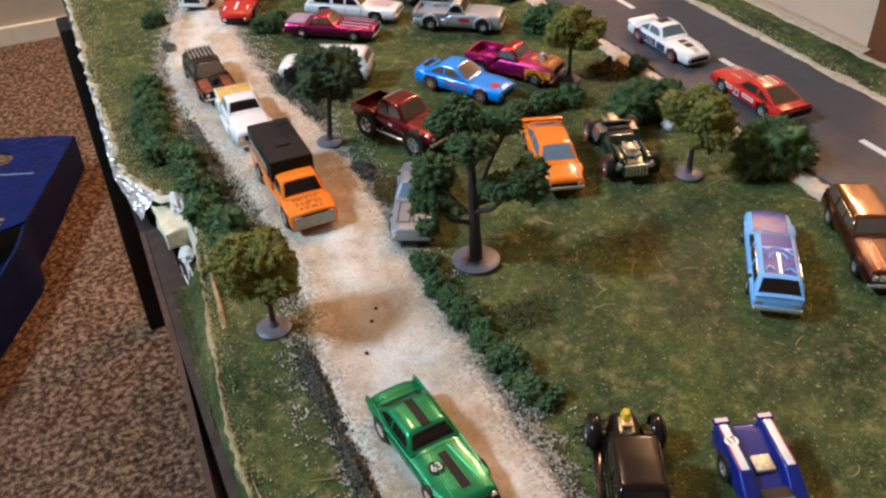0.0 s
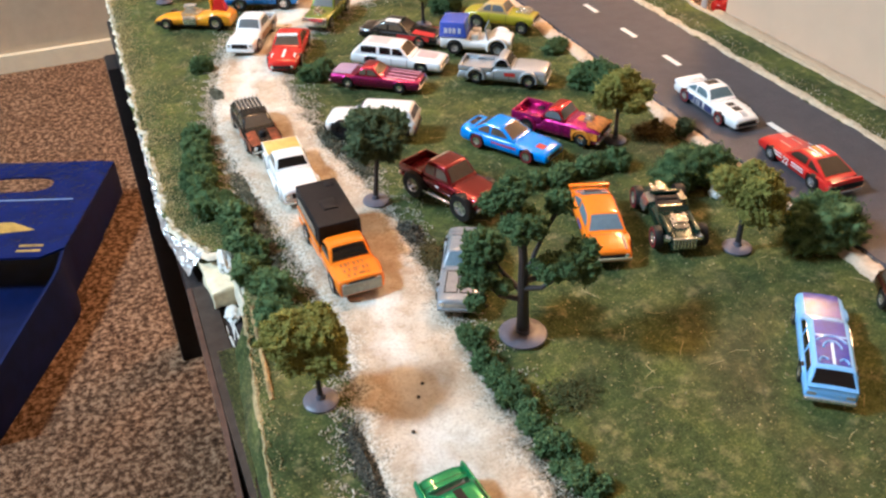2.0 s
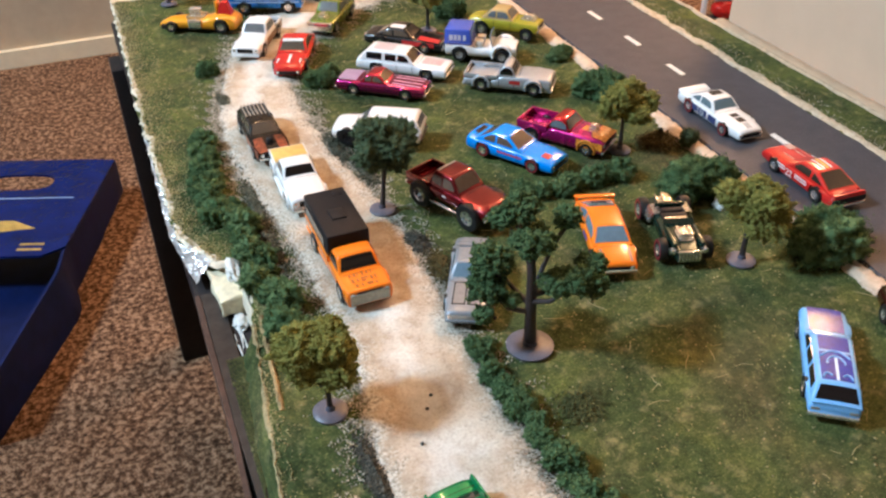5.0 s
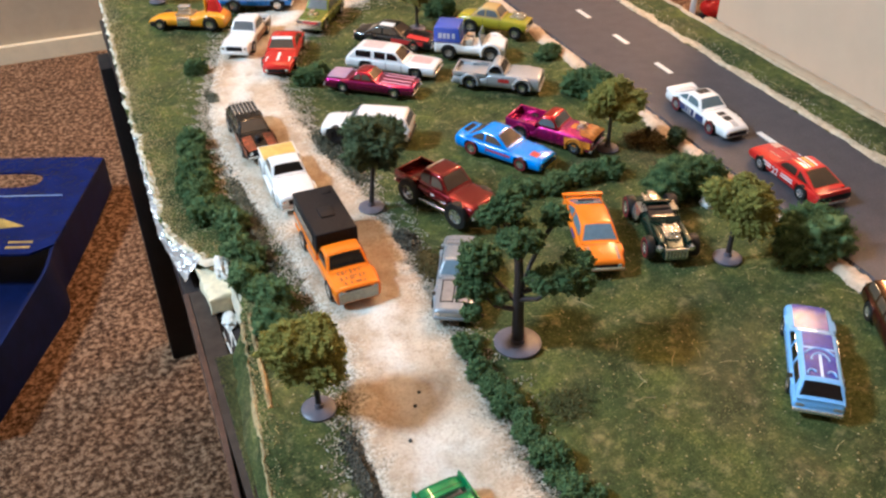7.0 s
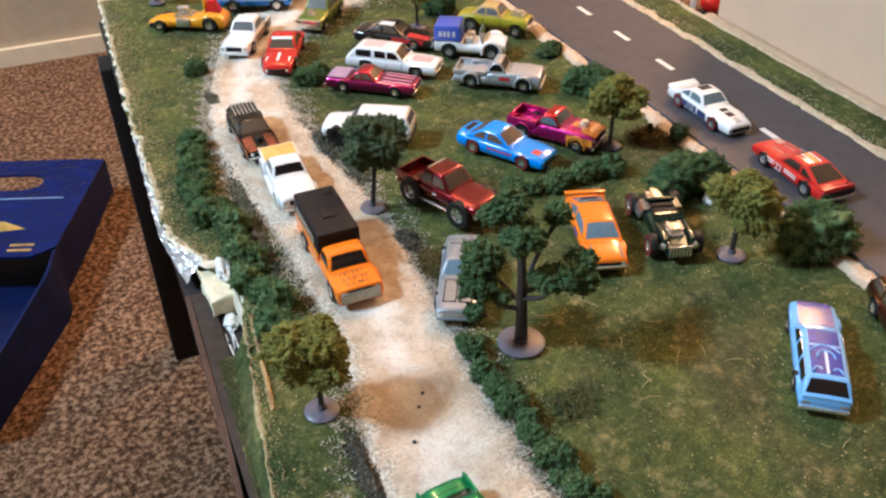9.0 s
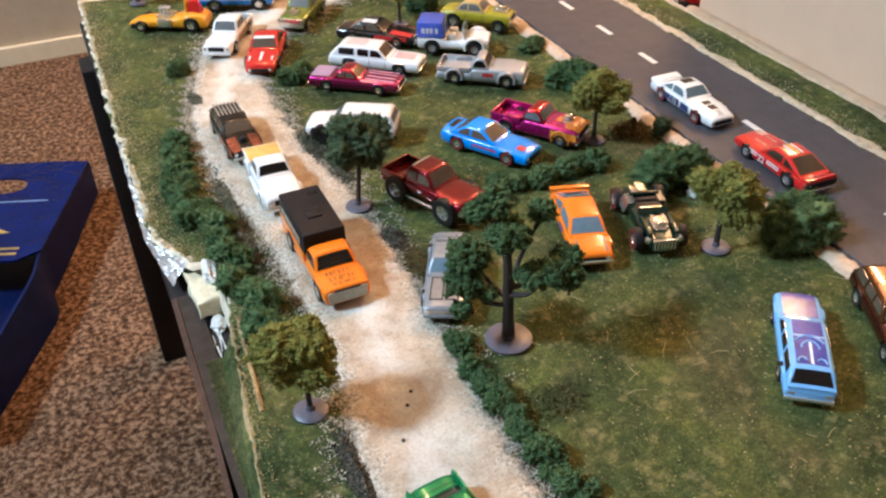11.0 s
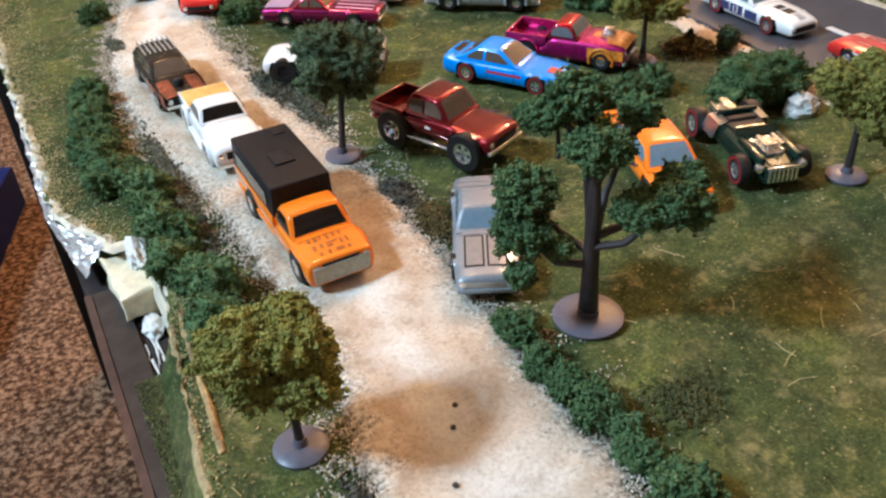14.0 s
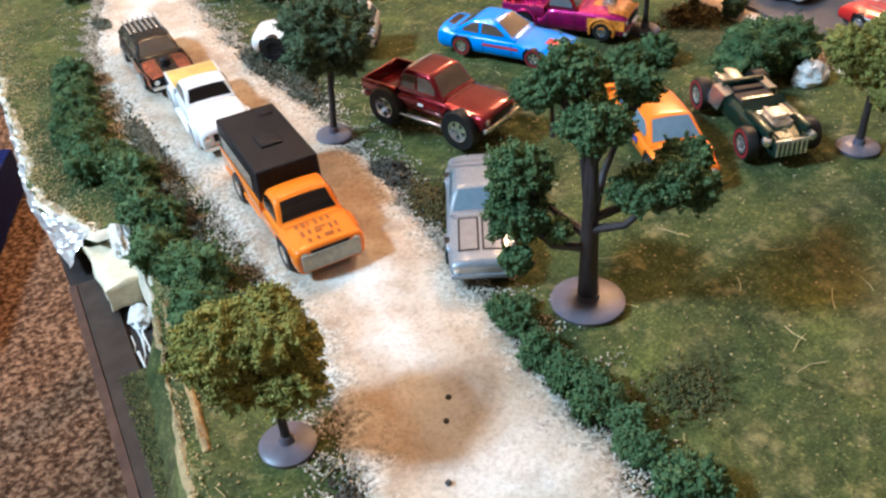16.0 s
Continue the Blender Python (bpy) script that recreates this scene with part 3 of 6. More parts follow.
class Shell:
    """A die-cast body in millimetres: x ahead, y left, z up."""

    def __init__(self, length, width, base, tops, axles, radius, widths=None, crown=1.0, arch=1.18, tuck=0.86):
        self.L, self.W, self.base, self.tops = length, width, base, sorted(tops)
        self.axles, self.r, self.crown, self.arch, self.tuck = axles, radius, crown, arch, tuck
        self.widths = sorted(widths) if widths else [(-length / 2, 0.93), (-length * 0.3, 1), (length * 0.25, 1), (length / 2, 0.9)]

    def half(self, x):
        bulge = sum(0.028 * math.exp(-((x - xa) / (1.25 * r)) ** 2) for xa, r in zip(self.axles, self.r))
        return self.W / 2 * (sum(interp(self.widths, x + d) for d in (-3, 0, 3)) / 3 - 0.02 + bulge)

    def ridge(self, x):
        return sum(interp(self.tops, x + d) for d in (-2.4, -1.2, 0, 1.2, 2.4)) / 5

    def top(self, x, y=0.0):
        f = min(1, abs(y) / self.half(x))
        return self.ridge(x) - self.crown * f ** 2.6

    def mesh(self):
        L = self.L
        xs = set(np.round(np.linspace(-L / 2, L / 2, 30), 3))
        for e in (0.25, 0.7, 1.4, 2.4):
            xs |= {round(-L / 2 + e, 3), round(L / 2 - e, 3)}
        for xa, r in zip(self.axles, self.r):
            R = r * self.arch
            xs |= {round(xa + R * math.cos(a), 3) for a in np.linspace(0, math.pi, 13)} | {round(xa - R - 0.05, 3), round(xa + R + 0.05, 3)}
        xs = sorted(x for x in xs if -L / 2 <= x <= L / 2)
        b, rings = bmesh.new(), []
        for x in xs:
            e = min(1, min(x + L / 2, L / 2 - x) / 2.4)
            k = 1 - math.sqrt(max(0, 1 - (1 - e) ** 2))
            w = self.half(x) * (1 - 0.08 * k)
            zt, zb = self.ridge(x) - 1.5 * k, self.base + 1.2 * k
            for xa, r in zip(self.axles, self.r):
                R = r * self.arch
                if abs(x - xa) < R:
                    zb = max(zb, r + math.sqrt(R * R - (x - xa) ** 2))
            zb = min(zb, zt - 2.0)
            hh, zs = zt - self.base, zt - self.crown - 0.1
            rs = min(2.6, 0.28 * hh)
            lev = [(self.tuck, self.base), (0.955, self.base + 0.16 * hh), (0.99, self.base + 0.36 * hh), (1.0, self.base + 0.5 * hh), (0.99, self.base + 0.62 * hh)]
            for a in (0, 22, 45, 68, 90):
                q = radians(a)
                lev.append((0.985 - rs / w * (1 - math.cos(q)), zs - rs * (1 - math.sin(q)) + 0.1 * math.sin(q)))
            lev += [(0.62, zt - self.crown * 0.62 ** 2.6), (0.3, zt - self.crown * 0.3 ** 2.6)]
            pts = []
            for i, (f, z) in enumerate(lev):
                pts.append((w * f, max(z, zb + 0.05 * i)))
            full = [(-y, z) for y, z in pts] + [(0, max(zt, zb + 0.5))] + [(y, z) for y, z in reversed(pts)]
            rings.append([b.verts.new((x * MM, y * MM, z * MM)) for y, z in full])
        n = len(rings[0])
        for u, v in zip(rings, rings[1:]):
            for i in range(n):
                b.faces.new((u[i], u[(i + 1) % n], v[(i + 1) % n], v[i]))
        b.faces.new(rings[0]), b.faces.new(rings[-1])
        return b

    def patch(self, x0, x1, ys, lift=0.15, n=8, bm=None):
        """Thin print lying on the top; ys(x) gives its two edges."""
        b = bm or bmesh.new()
        rows = []
        for x in np.linspace(x0, x1, n + 1):
            ya, yb = ys(x) if callable(ys) else ys
            rows.append([b.verts.new((x * MM, y * MM, (self.top(x, y) + lift) * MM)) for y in np.linspace(ya, yb, 5)])
        for u, v in zip(rows, rows[1:]):
            for i in range(4):
                b.faces.new((u[i], u[i + 1], v[i + 1], v[i]))
        return b

    def side_patch(self, x0, x1, z0, z1, side, lift=0.2, n=8, bm=None):
        b = bm or bmesh.new()
        rows = []
        for x in np.linspace(x0, x1, n + 1):
            y = side * (self.half(x) + lift)
            rows.append([b.verts.new((x * MM, y * MM, z * MM)) for z in (z0, z1)])
        for u, v in zip(rows, rows[1:]):
            b.faces.new((u[0], u[1], v[1], v[0]))
        return b


def mbox(x0, x1, y0, y1, z0, z1, bevel=0.3, bm=None):
    return box(x0 * MM, x1 * MM, y0 * MM, y1 * MM, z0 * MM, z1 * MM, bevel * MM, 2, bm)


def frustum(xa, xb, xc, xd, zb, zt, wb, wt, bevel=0.9):
    """Cabin from cowl xa over the roof xb..xc to the rear base xd."""
    b = bmesh.new()
    lo = [b.verts.new((x * MM, y * MM, zb * MM)) for x, y in ((xa, wb), (xa, -wb), (xd, -wb), (xd, wb))]
    hi = [b.verts.new((x * MM, y * MM, zt * MM)) for x, y in ((xb, wt), (xb, -wt), (xc, -wt), (xc, wt))]
    b.faces.new(lo), b.faces.new(hi)
    for i in range(4):
        b.faces.new((lo[i], lo[(i + 1) % 4], hi[(i + 1) % 4], hi[i]))
    es = [e for e in b.edges if not all(v in lo for v in e.verts)]
    bmesh.ops.bevel(b, geom=es, offset=bevel * MM, segments=3, affect="EDGES", profile=0.5)
    return b


def sheet(quad, thick, bm=None):
    """Thin pane over four corners, raised along its normal."""
    b = bm or bmesh.new()
    q = [Vector(p) * MM for p in quad]
    n = (q[1] - q[0]).cross(q[2] - q[0]).normalized() * thick * MM
    c = sum(q, Vector()) / len(q)
    if n.dot(c - Vector((0, 0, c.z * 0.5))) < 0:
        n = -n
    a, t = [b.verts.new(p - n) for p in q], [b.verts.new(p + n) for p in q]
    b.faces.new(a), b.faces.new(t)
    k = len(q)
    for i in range(k):
        b.faces.new((a[i], a[(i + 1) % k], t[(i + 1) % k], t[i]))
    return b


def cabin(car, body, spec, roof_paint, glass, sides=((0.06, 0.5), (0.56, 0.93)), rear=True, front=True, name="cabin"):
    """Rounded greenhouse with panes that follow its curve."""
    xa, xb, xc, xd, zb, zt, wb, wt = spec
    H = zt - zb
    line = [(xd - 9, zb), (xd, zb), (xc, zt - 0.25), ((xb + xc) / 2, zt), (xb, zt - 0.25), (xa, zb), (xa + 9, zb)]

    def roof(x):
        return sum(interp(line, x + d) for d in (-1.6, -0.8, 0, 0.8, 1.6)) / 5

    def wide(z):
        v = (z - zb) / H
        return wb + (wt - wb) * v + 0.35 * math.sin(math.pi * min(1, max(0, v)))

    def skin(x, f):
        """Top surface at a fraction f of its half width."""
        z = roof(x)
        rr = min(2.0, (z - zb) * 0.5)
        return f * (wide(z) - 0.5 * rr), z + 0.45 * (1 - f * f) - 0.1

    b, rings = bmesh.new(), []
    for x in np.linspace(xd - 0.6, xa + 0.6, 44):
        z = max(roof(x), zb + 0.15)
        rr = min(2.0, (z - zb) * 0.5)
        half = [(wide(zb), zb - 0.5), (wide(z - rr), z - rr), (wide(z - 0.45 * rr) - 0.08 * rr, z - 0.45 * rr), (wide(z) - 0.28 * rr, z - 0.14 * rr), (wide(z) - 0.6 * rr, z), (wide(z) * 0.5, z + 0.3)]
        full = half + [(0, z + 0.4)] + [(-y, q) for y, q in reversed(half)]
        rings.append([b.verts.new((x * MM, y * MM, q * MM)) for y, q in full])
    for u, v in zip(rings, rings[1:]):
        for i in range(len(u) - 1):
            b.faces.new((u[i], u[i + 1], v[i + 1], v[i]))
        b.faces.new((u[-1], u[0], v[0], v[-1]))
    b.faces.new(rings[0]), b.faces.new(rings[-1])
    part(name, b, roof_paint, car, "", 62)

    def cover(x0, x1, y0, y1, lift=0.18):
        """Print that hugs the roof."""
        p, rows = bmesh.new(), []
        for x in np.linspace(x0, x1, 9):
            row = []
            for y in np.linspace(y0, y1, 6):
                z = roof(x)
                f = y / max(0.5, wide(z) - 0.5 * min(2.0, (z - zb) * 0.5))
                row.append(p.verts.new((x * MM, y * MM, (z + 0.4 * (1 - f * f) + lift) * MM)))
            rows.append(row)
        for u, v in zip(rows, rows[1:]):
            for i in range(5):
                p.faces.new((u[i], u[i + 1], v[i + 1], v[i]))
        return p

    if body is not None:
        body.roof = cover

    def screen(x0, x1, nm):
        p, rows = bmesh.new(), []
        for x in np.linspace(x0, x1, 7):
            row = []
            for f in (-0.9, -0.6, -0.2, 0.2, 0.6, 0.9):
                y, z = skin(x, f)
                row.append(p.verts.new((x * MM, y * MM, (z + 0.22) * MM)))
            rows.append(row)
        for u, v in zip(rows, rows[1:]):
            for i in range(5):
                p.faces.new((u[i], u[i + 1], v[i + 1], v[i]))
        ex = bmesh.ops.extrude_face_region(p, geom=p.faces[:])
        bmesh.ops.translate(p, verts=[g for g in ex["geom"] if isinstance(g, bmesh.types.BMVert)], vec=(0, 0, -0.5 * MM))
        part(nm, p, glass, car)

    if front:
        screen(xa + (xb - xa) * 0.12, xa + (xb - xa) * 0.92, "windshield")
    if rear:
        screen(xd + (xc - xd) * 0.14, xd + (xc - xd) * 0.9, "rear_window")
    for s in (1, -1):
        for u0, u1 in sides:
            p, rows = bmesh.new(), []
            v0, v1 = zb + 0.16 * H, zb + 0.80 * H
            xf0, xr0 = xa + (xb - xa) * 0.2, xd + (xc - xd) * 0.2
            for x in np.linspace(xf0 + (xr0 - xf0) * u0, xf0 + (xr0 - xf0) * u1, 9):
                hi = min(v1, roof(x) - 0.2 * H)
                if hi < v0 + 0.4:
                    continue
                row = []
                for z in np.linspace(v0, hi, 4):
                    row.append(p.verts.new((x * MM, s * (wide(z) + 0.16) * MM, z * MM)))
                rows.append(row)
            if len(rows) < 2:
                p.free()
                continue
            for u, v in zip(rows, rows[1:]):
                for i in range(3):
                    p.faces.new((u[i], u[i + 1], v[i + 1], v[i]))
            ex = bmesh.ops.extrude_face_region(p, geom=p.faces[:])
            bmesh.ops.translate(p, verts=[g for g in ex["geom"] if isinstance(g, bmesh.types.BMVert)], vec=(0, -s * 0.4 * MM, 0))
            part("side_window", p, glass, car)


def fender(car, x, y, r, w, mat, name="fender", thick=1.7, rise=-0.6):
    """Rounded mudguard arching over a wheel."""
    b, rings = bmesh.new(), []
    for a in np.linspace(radians(-18), radians(198), 22):
        row = []
        for q in np.linspace(0, 2 * math.pi, 10, endpoint=False):
            rad = r + thick * 0.5 + thick * 0.5 * math.sin(q)
            row.append(b.verts.new(((x + rad * math.cos(a)) * MM, (y + w * 0.5 * math.cos(q)) * MM, max(1.0, r + rise + rad * math.sin(a)) * MM)))
        rings.append(row)
    for u, v in zip(rings, rings[1:]):
        for i in range(10):
            b.faces.new((u[i], u[(i + 1) % 10], v[(i + 1) % 10], v[i]))
    b.faces.new(rings[0]), b.faces.new(rings[-1])
    return part(name, b, mat, car)


def four_wheels(car, axles, radii, track, widths, rim=None, stripe=None):
    for xa, r, w in zip(axles, radii, widths):
        for s in (1, -1):
            wheel_parts(car, xa * MM, s * (track + 0.35 - w / 2) * MM, r * MM, w * MM, rim or RIM, stripe, s)
    for xa, r in zip(axles, radii):
        part("axle", lathe([(0.6 * MM, -(track - 1.5) * MM), (0.6 * MM, (track - 1.5) * MM)], 8, "y", None, (xa * MM, 0, r * MM)), GREYBASE, car)


def lamps(car, sh, z, y=8.5, r=1.5, back=True, square=False, lens=None):
    L = sh.L / 2
    for s in (1, -1):
        b = mbox(L - 0.9, L + 0.15, s * y - r, s * y + r, z - r * 0.7, z + r * 0.7, 0.25) if square else lathe([(r * MM, (L - 1) * MM), (r * MM, L * MM), (r * 0.6 * MM, (L + 0.35) * MM)], 14, "x", None, (0, s * y * MM, z * MM))
        part("headlight", b, CHROME, car)
        if back:
            part("taillight", mbox(-L - 0.15, -L + 0.8, s * y - 2.0, s * y + 2.0, z - 0.9, z + 0.9, 0.2), lens or REDLENS, car)


def bumper(car, sh, z, front=True, back=True, mat=None, h=1.1, name="bumper"):
    for on, s in ((front, 1), (back, -1)):
        if on:
            x = s * sh.L / 2
            w = sh.half(x) * 0.97
            part(name, mbox(x - 1.0, x + 0.8, -w, w, z - h, z + h, 0.4), mat or CHROME, car)


def grille(car, sh, z0, z1, w, mat=None):
    part("grille", mbox(sh.L / 2 - 1.2, sh.L / 2 + 0.1, -w, w, z0, z1, 0.15), mat or BLACK, car)


def chassis(car, sh, mat=None):
    part("chassis", mbox(-sh.L * 0.46, sh.L * 0.46, -sh.W * 0.36, sh.W * 0.36, sh.base - 1.2, sh.base + 3.0, 0.4), mat or BLACK, car)


def bed(car, x0, x1, w, zfloor, ztop, colour, inner=None):
    """Open cargo box: two sides, tailgate and headboard."""
    t = 1.3
    part("bed_floor", mbox(x0 + 0.3, x1 - 0.3, -w + 0.4, w - 0.4, zfloor - 1, zfloor, 0.1), inner or BLACK, car)
    for s in (1, -1):
        part("bed_side", mbox(x0, x1, min(s * w, s * (w - t)), max(s * w, s * (w - t)), zfloor - 0.5, ztop, 0.4), colour, car)
    part("tailgate", mbox(x0 - 0.05, x0 + t, -w + t * 0.6, w - t * 0.6, zfloor - 0.5, ztop - 0.15, 0.35), colour, car)
    part("headboard", mbox(x1 - t, x1, -w + t * 0.6, w - t * 0.6, zfloor - 0.5, ztop - 0.15, 0.35), colour, car)


def bars(car, sh, rows, mat, name="print_bar"):
    """Unreadable lettering as plain bars on the top."""
    for x0, x1, y0, y1 in rows:
        part(name, sh.patch(x0, x1, (y0, y1), 0.16, 3), mat, car)


def side_bars(car, sh, rows, mat, name="side_print"):
    for x0, x1, z0, z1 in rows:
        for s in (1, -1):
            part(name, sh.side_patch(x0, x1, z0, z1, s), mat, car)


def engine(car, x, z, w=3.4, l=7, mat=None, name="engine"):
    b = mbox(x - l / 2, x + l / 2, -w, w, z, z + 2.6, 0.4)
    for s in (1, -1):
        mbox(x - l / 2 - 0.3, x + l / 2 + 0.3, min(s * w, s * (w - 1.5)), max(s * w, s * (w - 1.5)), z + 1.8, z + 3.8, 0.4, b)
    mbox(x - l / 3, x + l / 3, -1.6, 1.6, z + 2.2, z + 5.2, 0.5, b)
    mbox(x - l / 3 - 0.6, x + l / 3 + 0.6, -2.2, 2.2, z + 5.0, z + 6.4, 0.5, b)
    return part(name, b, mat or ENGINE_CHROME, car)


def pipes(car, x, y, z, s, n=4, mat=None):
    for k in range(n):
        part("exhaust_pipe", tube([((x + k * 1.7) * MM, s * y * MM, (z + 2.4) * MM), ((x + k * 1.7 - 0.4) * MM, s * (y + 1.8) * MM, (z + 1.4) * MM), ((x + k * 1.7 - 1.6) * MM, s * (y + 2.4) * MM, (z - 1.6) * MM)], [0.65 * MM] * 3, 8), mat or CHROME, car)


def seams(car, sh, doors, z0, z1, lids=()):
    """Thin dark gaps round doors and lids."""
    for s in (1, -1):
        for x in doors:
            part("door_gap", sh.side_patch(x - 0.16, x + 0.16, z0, z1, s, 0.12, 1), GAP, car)
    for x in lids:
        w = sh.half(x) * 0.8
        part("lid_gap", sh.patch(x - 0.16, x + 0.16, (-w, w), 0.1, 1), GAP, car)


def place(x, y, heading, z=0.0022):
    return pose(x, y, z, 0, 0, heading)


CARS = "toy cars on the scenery"


def toy(name, x, y, heading, label, category="toy car", z=0.0022):
    return thing(name, place(x, y, heading, z), label, category, CARS)


def coupe(car, colour, L=72, W=27, H=19, belt=12.2, hood=11.6, deck=12.0, axles=(21, -21), r=(5.2, 5.6), cab=(10, 2, -12, -22), glass=DARKGLASS, base=2.6, roof=None, rim=None, stripe=None,
          sides=((0.1, 0.52), (0.58, 0.86)), bump=CHROME, nose=10.2, tail=10.8, wb=0.43, wt=0.34, back=True, round_nose=0.9, grille_mat=None):
    """Two-door body with hood, cabin and deck."""
    tops = [(L / 2, nose), (L / 2 - 5, hood - 0.5), (cab[0] + 4, hood + 0.4), (cab[0], belt), (cab[3], belt), (-L / 2 + 4, deck), (-L / 2, tail)]
    sh = Shell(L, W, base, tops, axles, r, [(-L / 2, 0.94), (-L * 0.28, 1), (L * 0.25, 0.98), (L / 2, round_nose)])
    part("body", sh.mesh(), colour, car, "", 48)
    cabin(car, sh, (*cab, belt - 0.8, H, W * wb, W * wt), roof or colour, glass, sides)
    chassis(car, sh)
    four_wheels(car, axles, r, W / 2 - 0.2, (4.2, 4.8), rim, stripe)
    lamps(car, sh, nose - 3.2)
    if bump:
        bumper(car, sh, base + 2.4, True, back, bump, 0.9)
    grille(car, sh, nose - 5.2, nose - 2.0, W * 0.3, grille_mat)
    seams(car, sh, (cab[0] - 1, cab[0] - 17), base + 2.2, belt - 1.6, (cab[0] + 2.5, cab[3] - 2))
    return sh


def pickup(car, colour, L=73, W=27, H=23, belt=14.5, hood=14.0, bedz=9.0, axles=(22, -21), r=(5.4, 5.6), cab=(12, 7, -5, -8), base=3.0, glass=DARKGLASS, roof=None, rim=None, stripe=None, bump=CHROME,
           nose=12.6, inner=None, crown=0.9, sides=((0.12, 0.88),), wheelw=(4.2, 4.8), arch=1.18, grille_mat=None, bed_top=None):
    """Cab, hood and open cargo bed."""
    bt = bed_top or belt - 0.4
    tops = [(L / 2, nose), (L / 2 - 4, hood - 0.4), (cab[0] + 3, hood + 0.3), (cab[0], belt), (cab[3] + 0.2, belt), (cab[3] - 0.6, bedz), (-L / 2, bedz)]
    sh = Shell(L, W, base, tops, axles, r, [(-L / 2, 1.0), (L * 0.3, 1.01), (L / 2, 1.0)], crown, arch)
    part("body", sh.mesh(), colour, car, "", 48)
    bed(car, -L / 2 + 0.2, cab[3] - 0.2, W * 0.485, bedz + 0.3, bt, colour, inner)
    cabin(car, sh, (*cab, belt - 0.8, H, W * 0.44, W * 0.38), roof or colour, glass, sides)
    chassis(car, sh)
    four_wheels(car, axles, r, W / 2 + (0.2 if wheelw[0] < 6 else 2.0), wheelw, rim, stripe)
    lamps(car, sh, nose - 3.4, 10, 1.5)
    if bump:
        bumper(car, sh, base + 1.8, True, True, bump, 1.1)
    grille(car, sh, nose - 5.4, nose - 1.6, W * 0.27, grille_mat)
    seams(car, sh, (cab[0] - 1, cab[3] + 1.5), base + 2.2, belt - 1.6, (cab[0] + 2.5,))
    return sh


def wagon(car, colour, L=78, W=27.5, H=20, belt=12.6, hood=12.0, axles=(23, -21), r=(5.2, 5.6), cab=(12, 4, -31, -36), base=2.6, glass=DARKGLASS, roof=None, rim=None, sides=((0.06, 0.3), (0.34, 0.58), (0.63, 0.92)), bump=CHROME, nose=11.0, stripe=None, lens=None):
    tops = [(L / 2, nose), (L / 2 - 4, hood - 0.2), (cab[0] + 3, hood + 0.3), (cab[0], belt), (-L / 2 + 1, belt), (-L / 2, belt - 1)]
    sh = Shell(L, W, base, tops, axles, r, [(-L / 2, 0.95), (-L * 0.3, 1), (L * 0.3, 1), (L / 2, 0.93)], 0.8)
    part("body", sh.mesh(), colour, car, "", 48)
    cabin(car, sh, (*cab, belt - 0.8, H, W * 0.44, W * 0.37), roof or colour, glass, sides)
    chassis(car, sh)
    four_wheels(car, axles, r, W / 2 - 0.2, (4.2, 4.6), rim, stripe)
    lamps(car, sh, nose - 3.2, sh.W * 0.34, 1.6, True, False, lens)
    if bump:
        bumper(car, sh, base + 2.2, True, True, bump, 1.0)
    grille(car, sh, nose - 5, nose - 1.6, W * 0.27, CHROME)
    seams(car, sh, (cab[0] - 1, cab[0] - 15, cab[0] - 28), base + 2.2, belt - 1.6, (cab[0] + 2.5,))
    return sh


def text_on(car, body, size, m, material, name="number", extrude=0.08):
    cu = bpy.data.curves.new(name, "FONT")
    cu.body, cu.size, cu.align_x, cu.align_y, cu.extrude = body, size * MM, "CENTER", "CENTER", extrude * MM
    cu.resolution_u = 3
    cu.materials.append(material)
    ob = new(name, cu)
    ob.parent = car
    ob.matrix_local = m
    return ob


def disc(car, x, y, z, r, material, name="roundel", tilt=(0, 0, 0)):
    ob = part(name, lathe([(r * MM, -0.05 * MM), (r * MM, 0.08 * MM)], 24), material, car)
    ob.matrix_local = pose(x * MM, y * MM, z * MM, *tilt)
    return ob

# track, near to far
ORANGE, WHITE, RED = paint((0.86, 0.20, 0.008)), paint((0.80, 0.80, 0.80)), paint((0.54, 0.016, 0.013))

# green coupe with black stripes
c = toy("toy_muscle_car", -0.0075, -0.089, -83, "metallic green toy coupe with black stripes on the dirt track")
GREEN = paint((0.008, 0.20, 0.075), 0.45, 0.36, 0.5)
s = coupe(c, GREEN, L=67, W=25.5, H=17.5, belt=12.2, hood=11.6, deck=12.2, cab=(4, -1, -18, -26), bump=None, nose=10, tail=12.4, r=(5.2, 5.8), axles=(20, -19))
part("stripe", s.patch(9, 28, (-1.9, 1.9), 0.15, 10), BLACKP, c, "black hood stripe")
part("stripe", s.roof(-17.5, -1.5, -1.9, 1.9), BLACKP, c, "black roof stripe")
for sy in (1, -1):
    part("tail_fin", frustum(-12, -22, -33.0, -33.3, 10, 13.4, 0.9, 0.5, 0.4), GREEN, c).location = (0, sy * 11.2 * MM, 0)
    part("hood_crease", tube([(7 * MM, sy * 4.2 * MM, (s.top(7, 4.2) + 0.05) * MM), (20 * MM, sy * 5.6 * MM, (s.top(20, 5.6) + 0.1) * MM), (31 * MM, sy * 7.4 * MM, (s.top(31, 7.4) - 0.1) * MM)], [0.35 * MM, 0.5 * MM, 0.35 * MM], 8), GREEN, c)
    part("shoulder_crease", tube([(-32 * MM, sy * 12.0 * MM, 12.0 * MM), (0, sy * 11.9 * MM, 11.2 * MM), (26 * MM, sy * 10.9 * MM, 9.6 * MM)], [0.45 * MM] * 3, 8), GREEN, c)
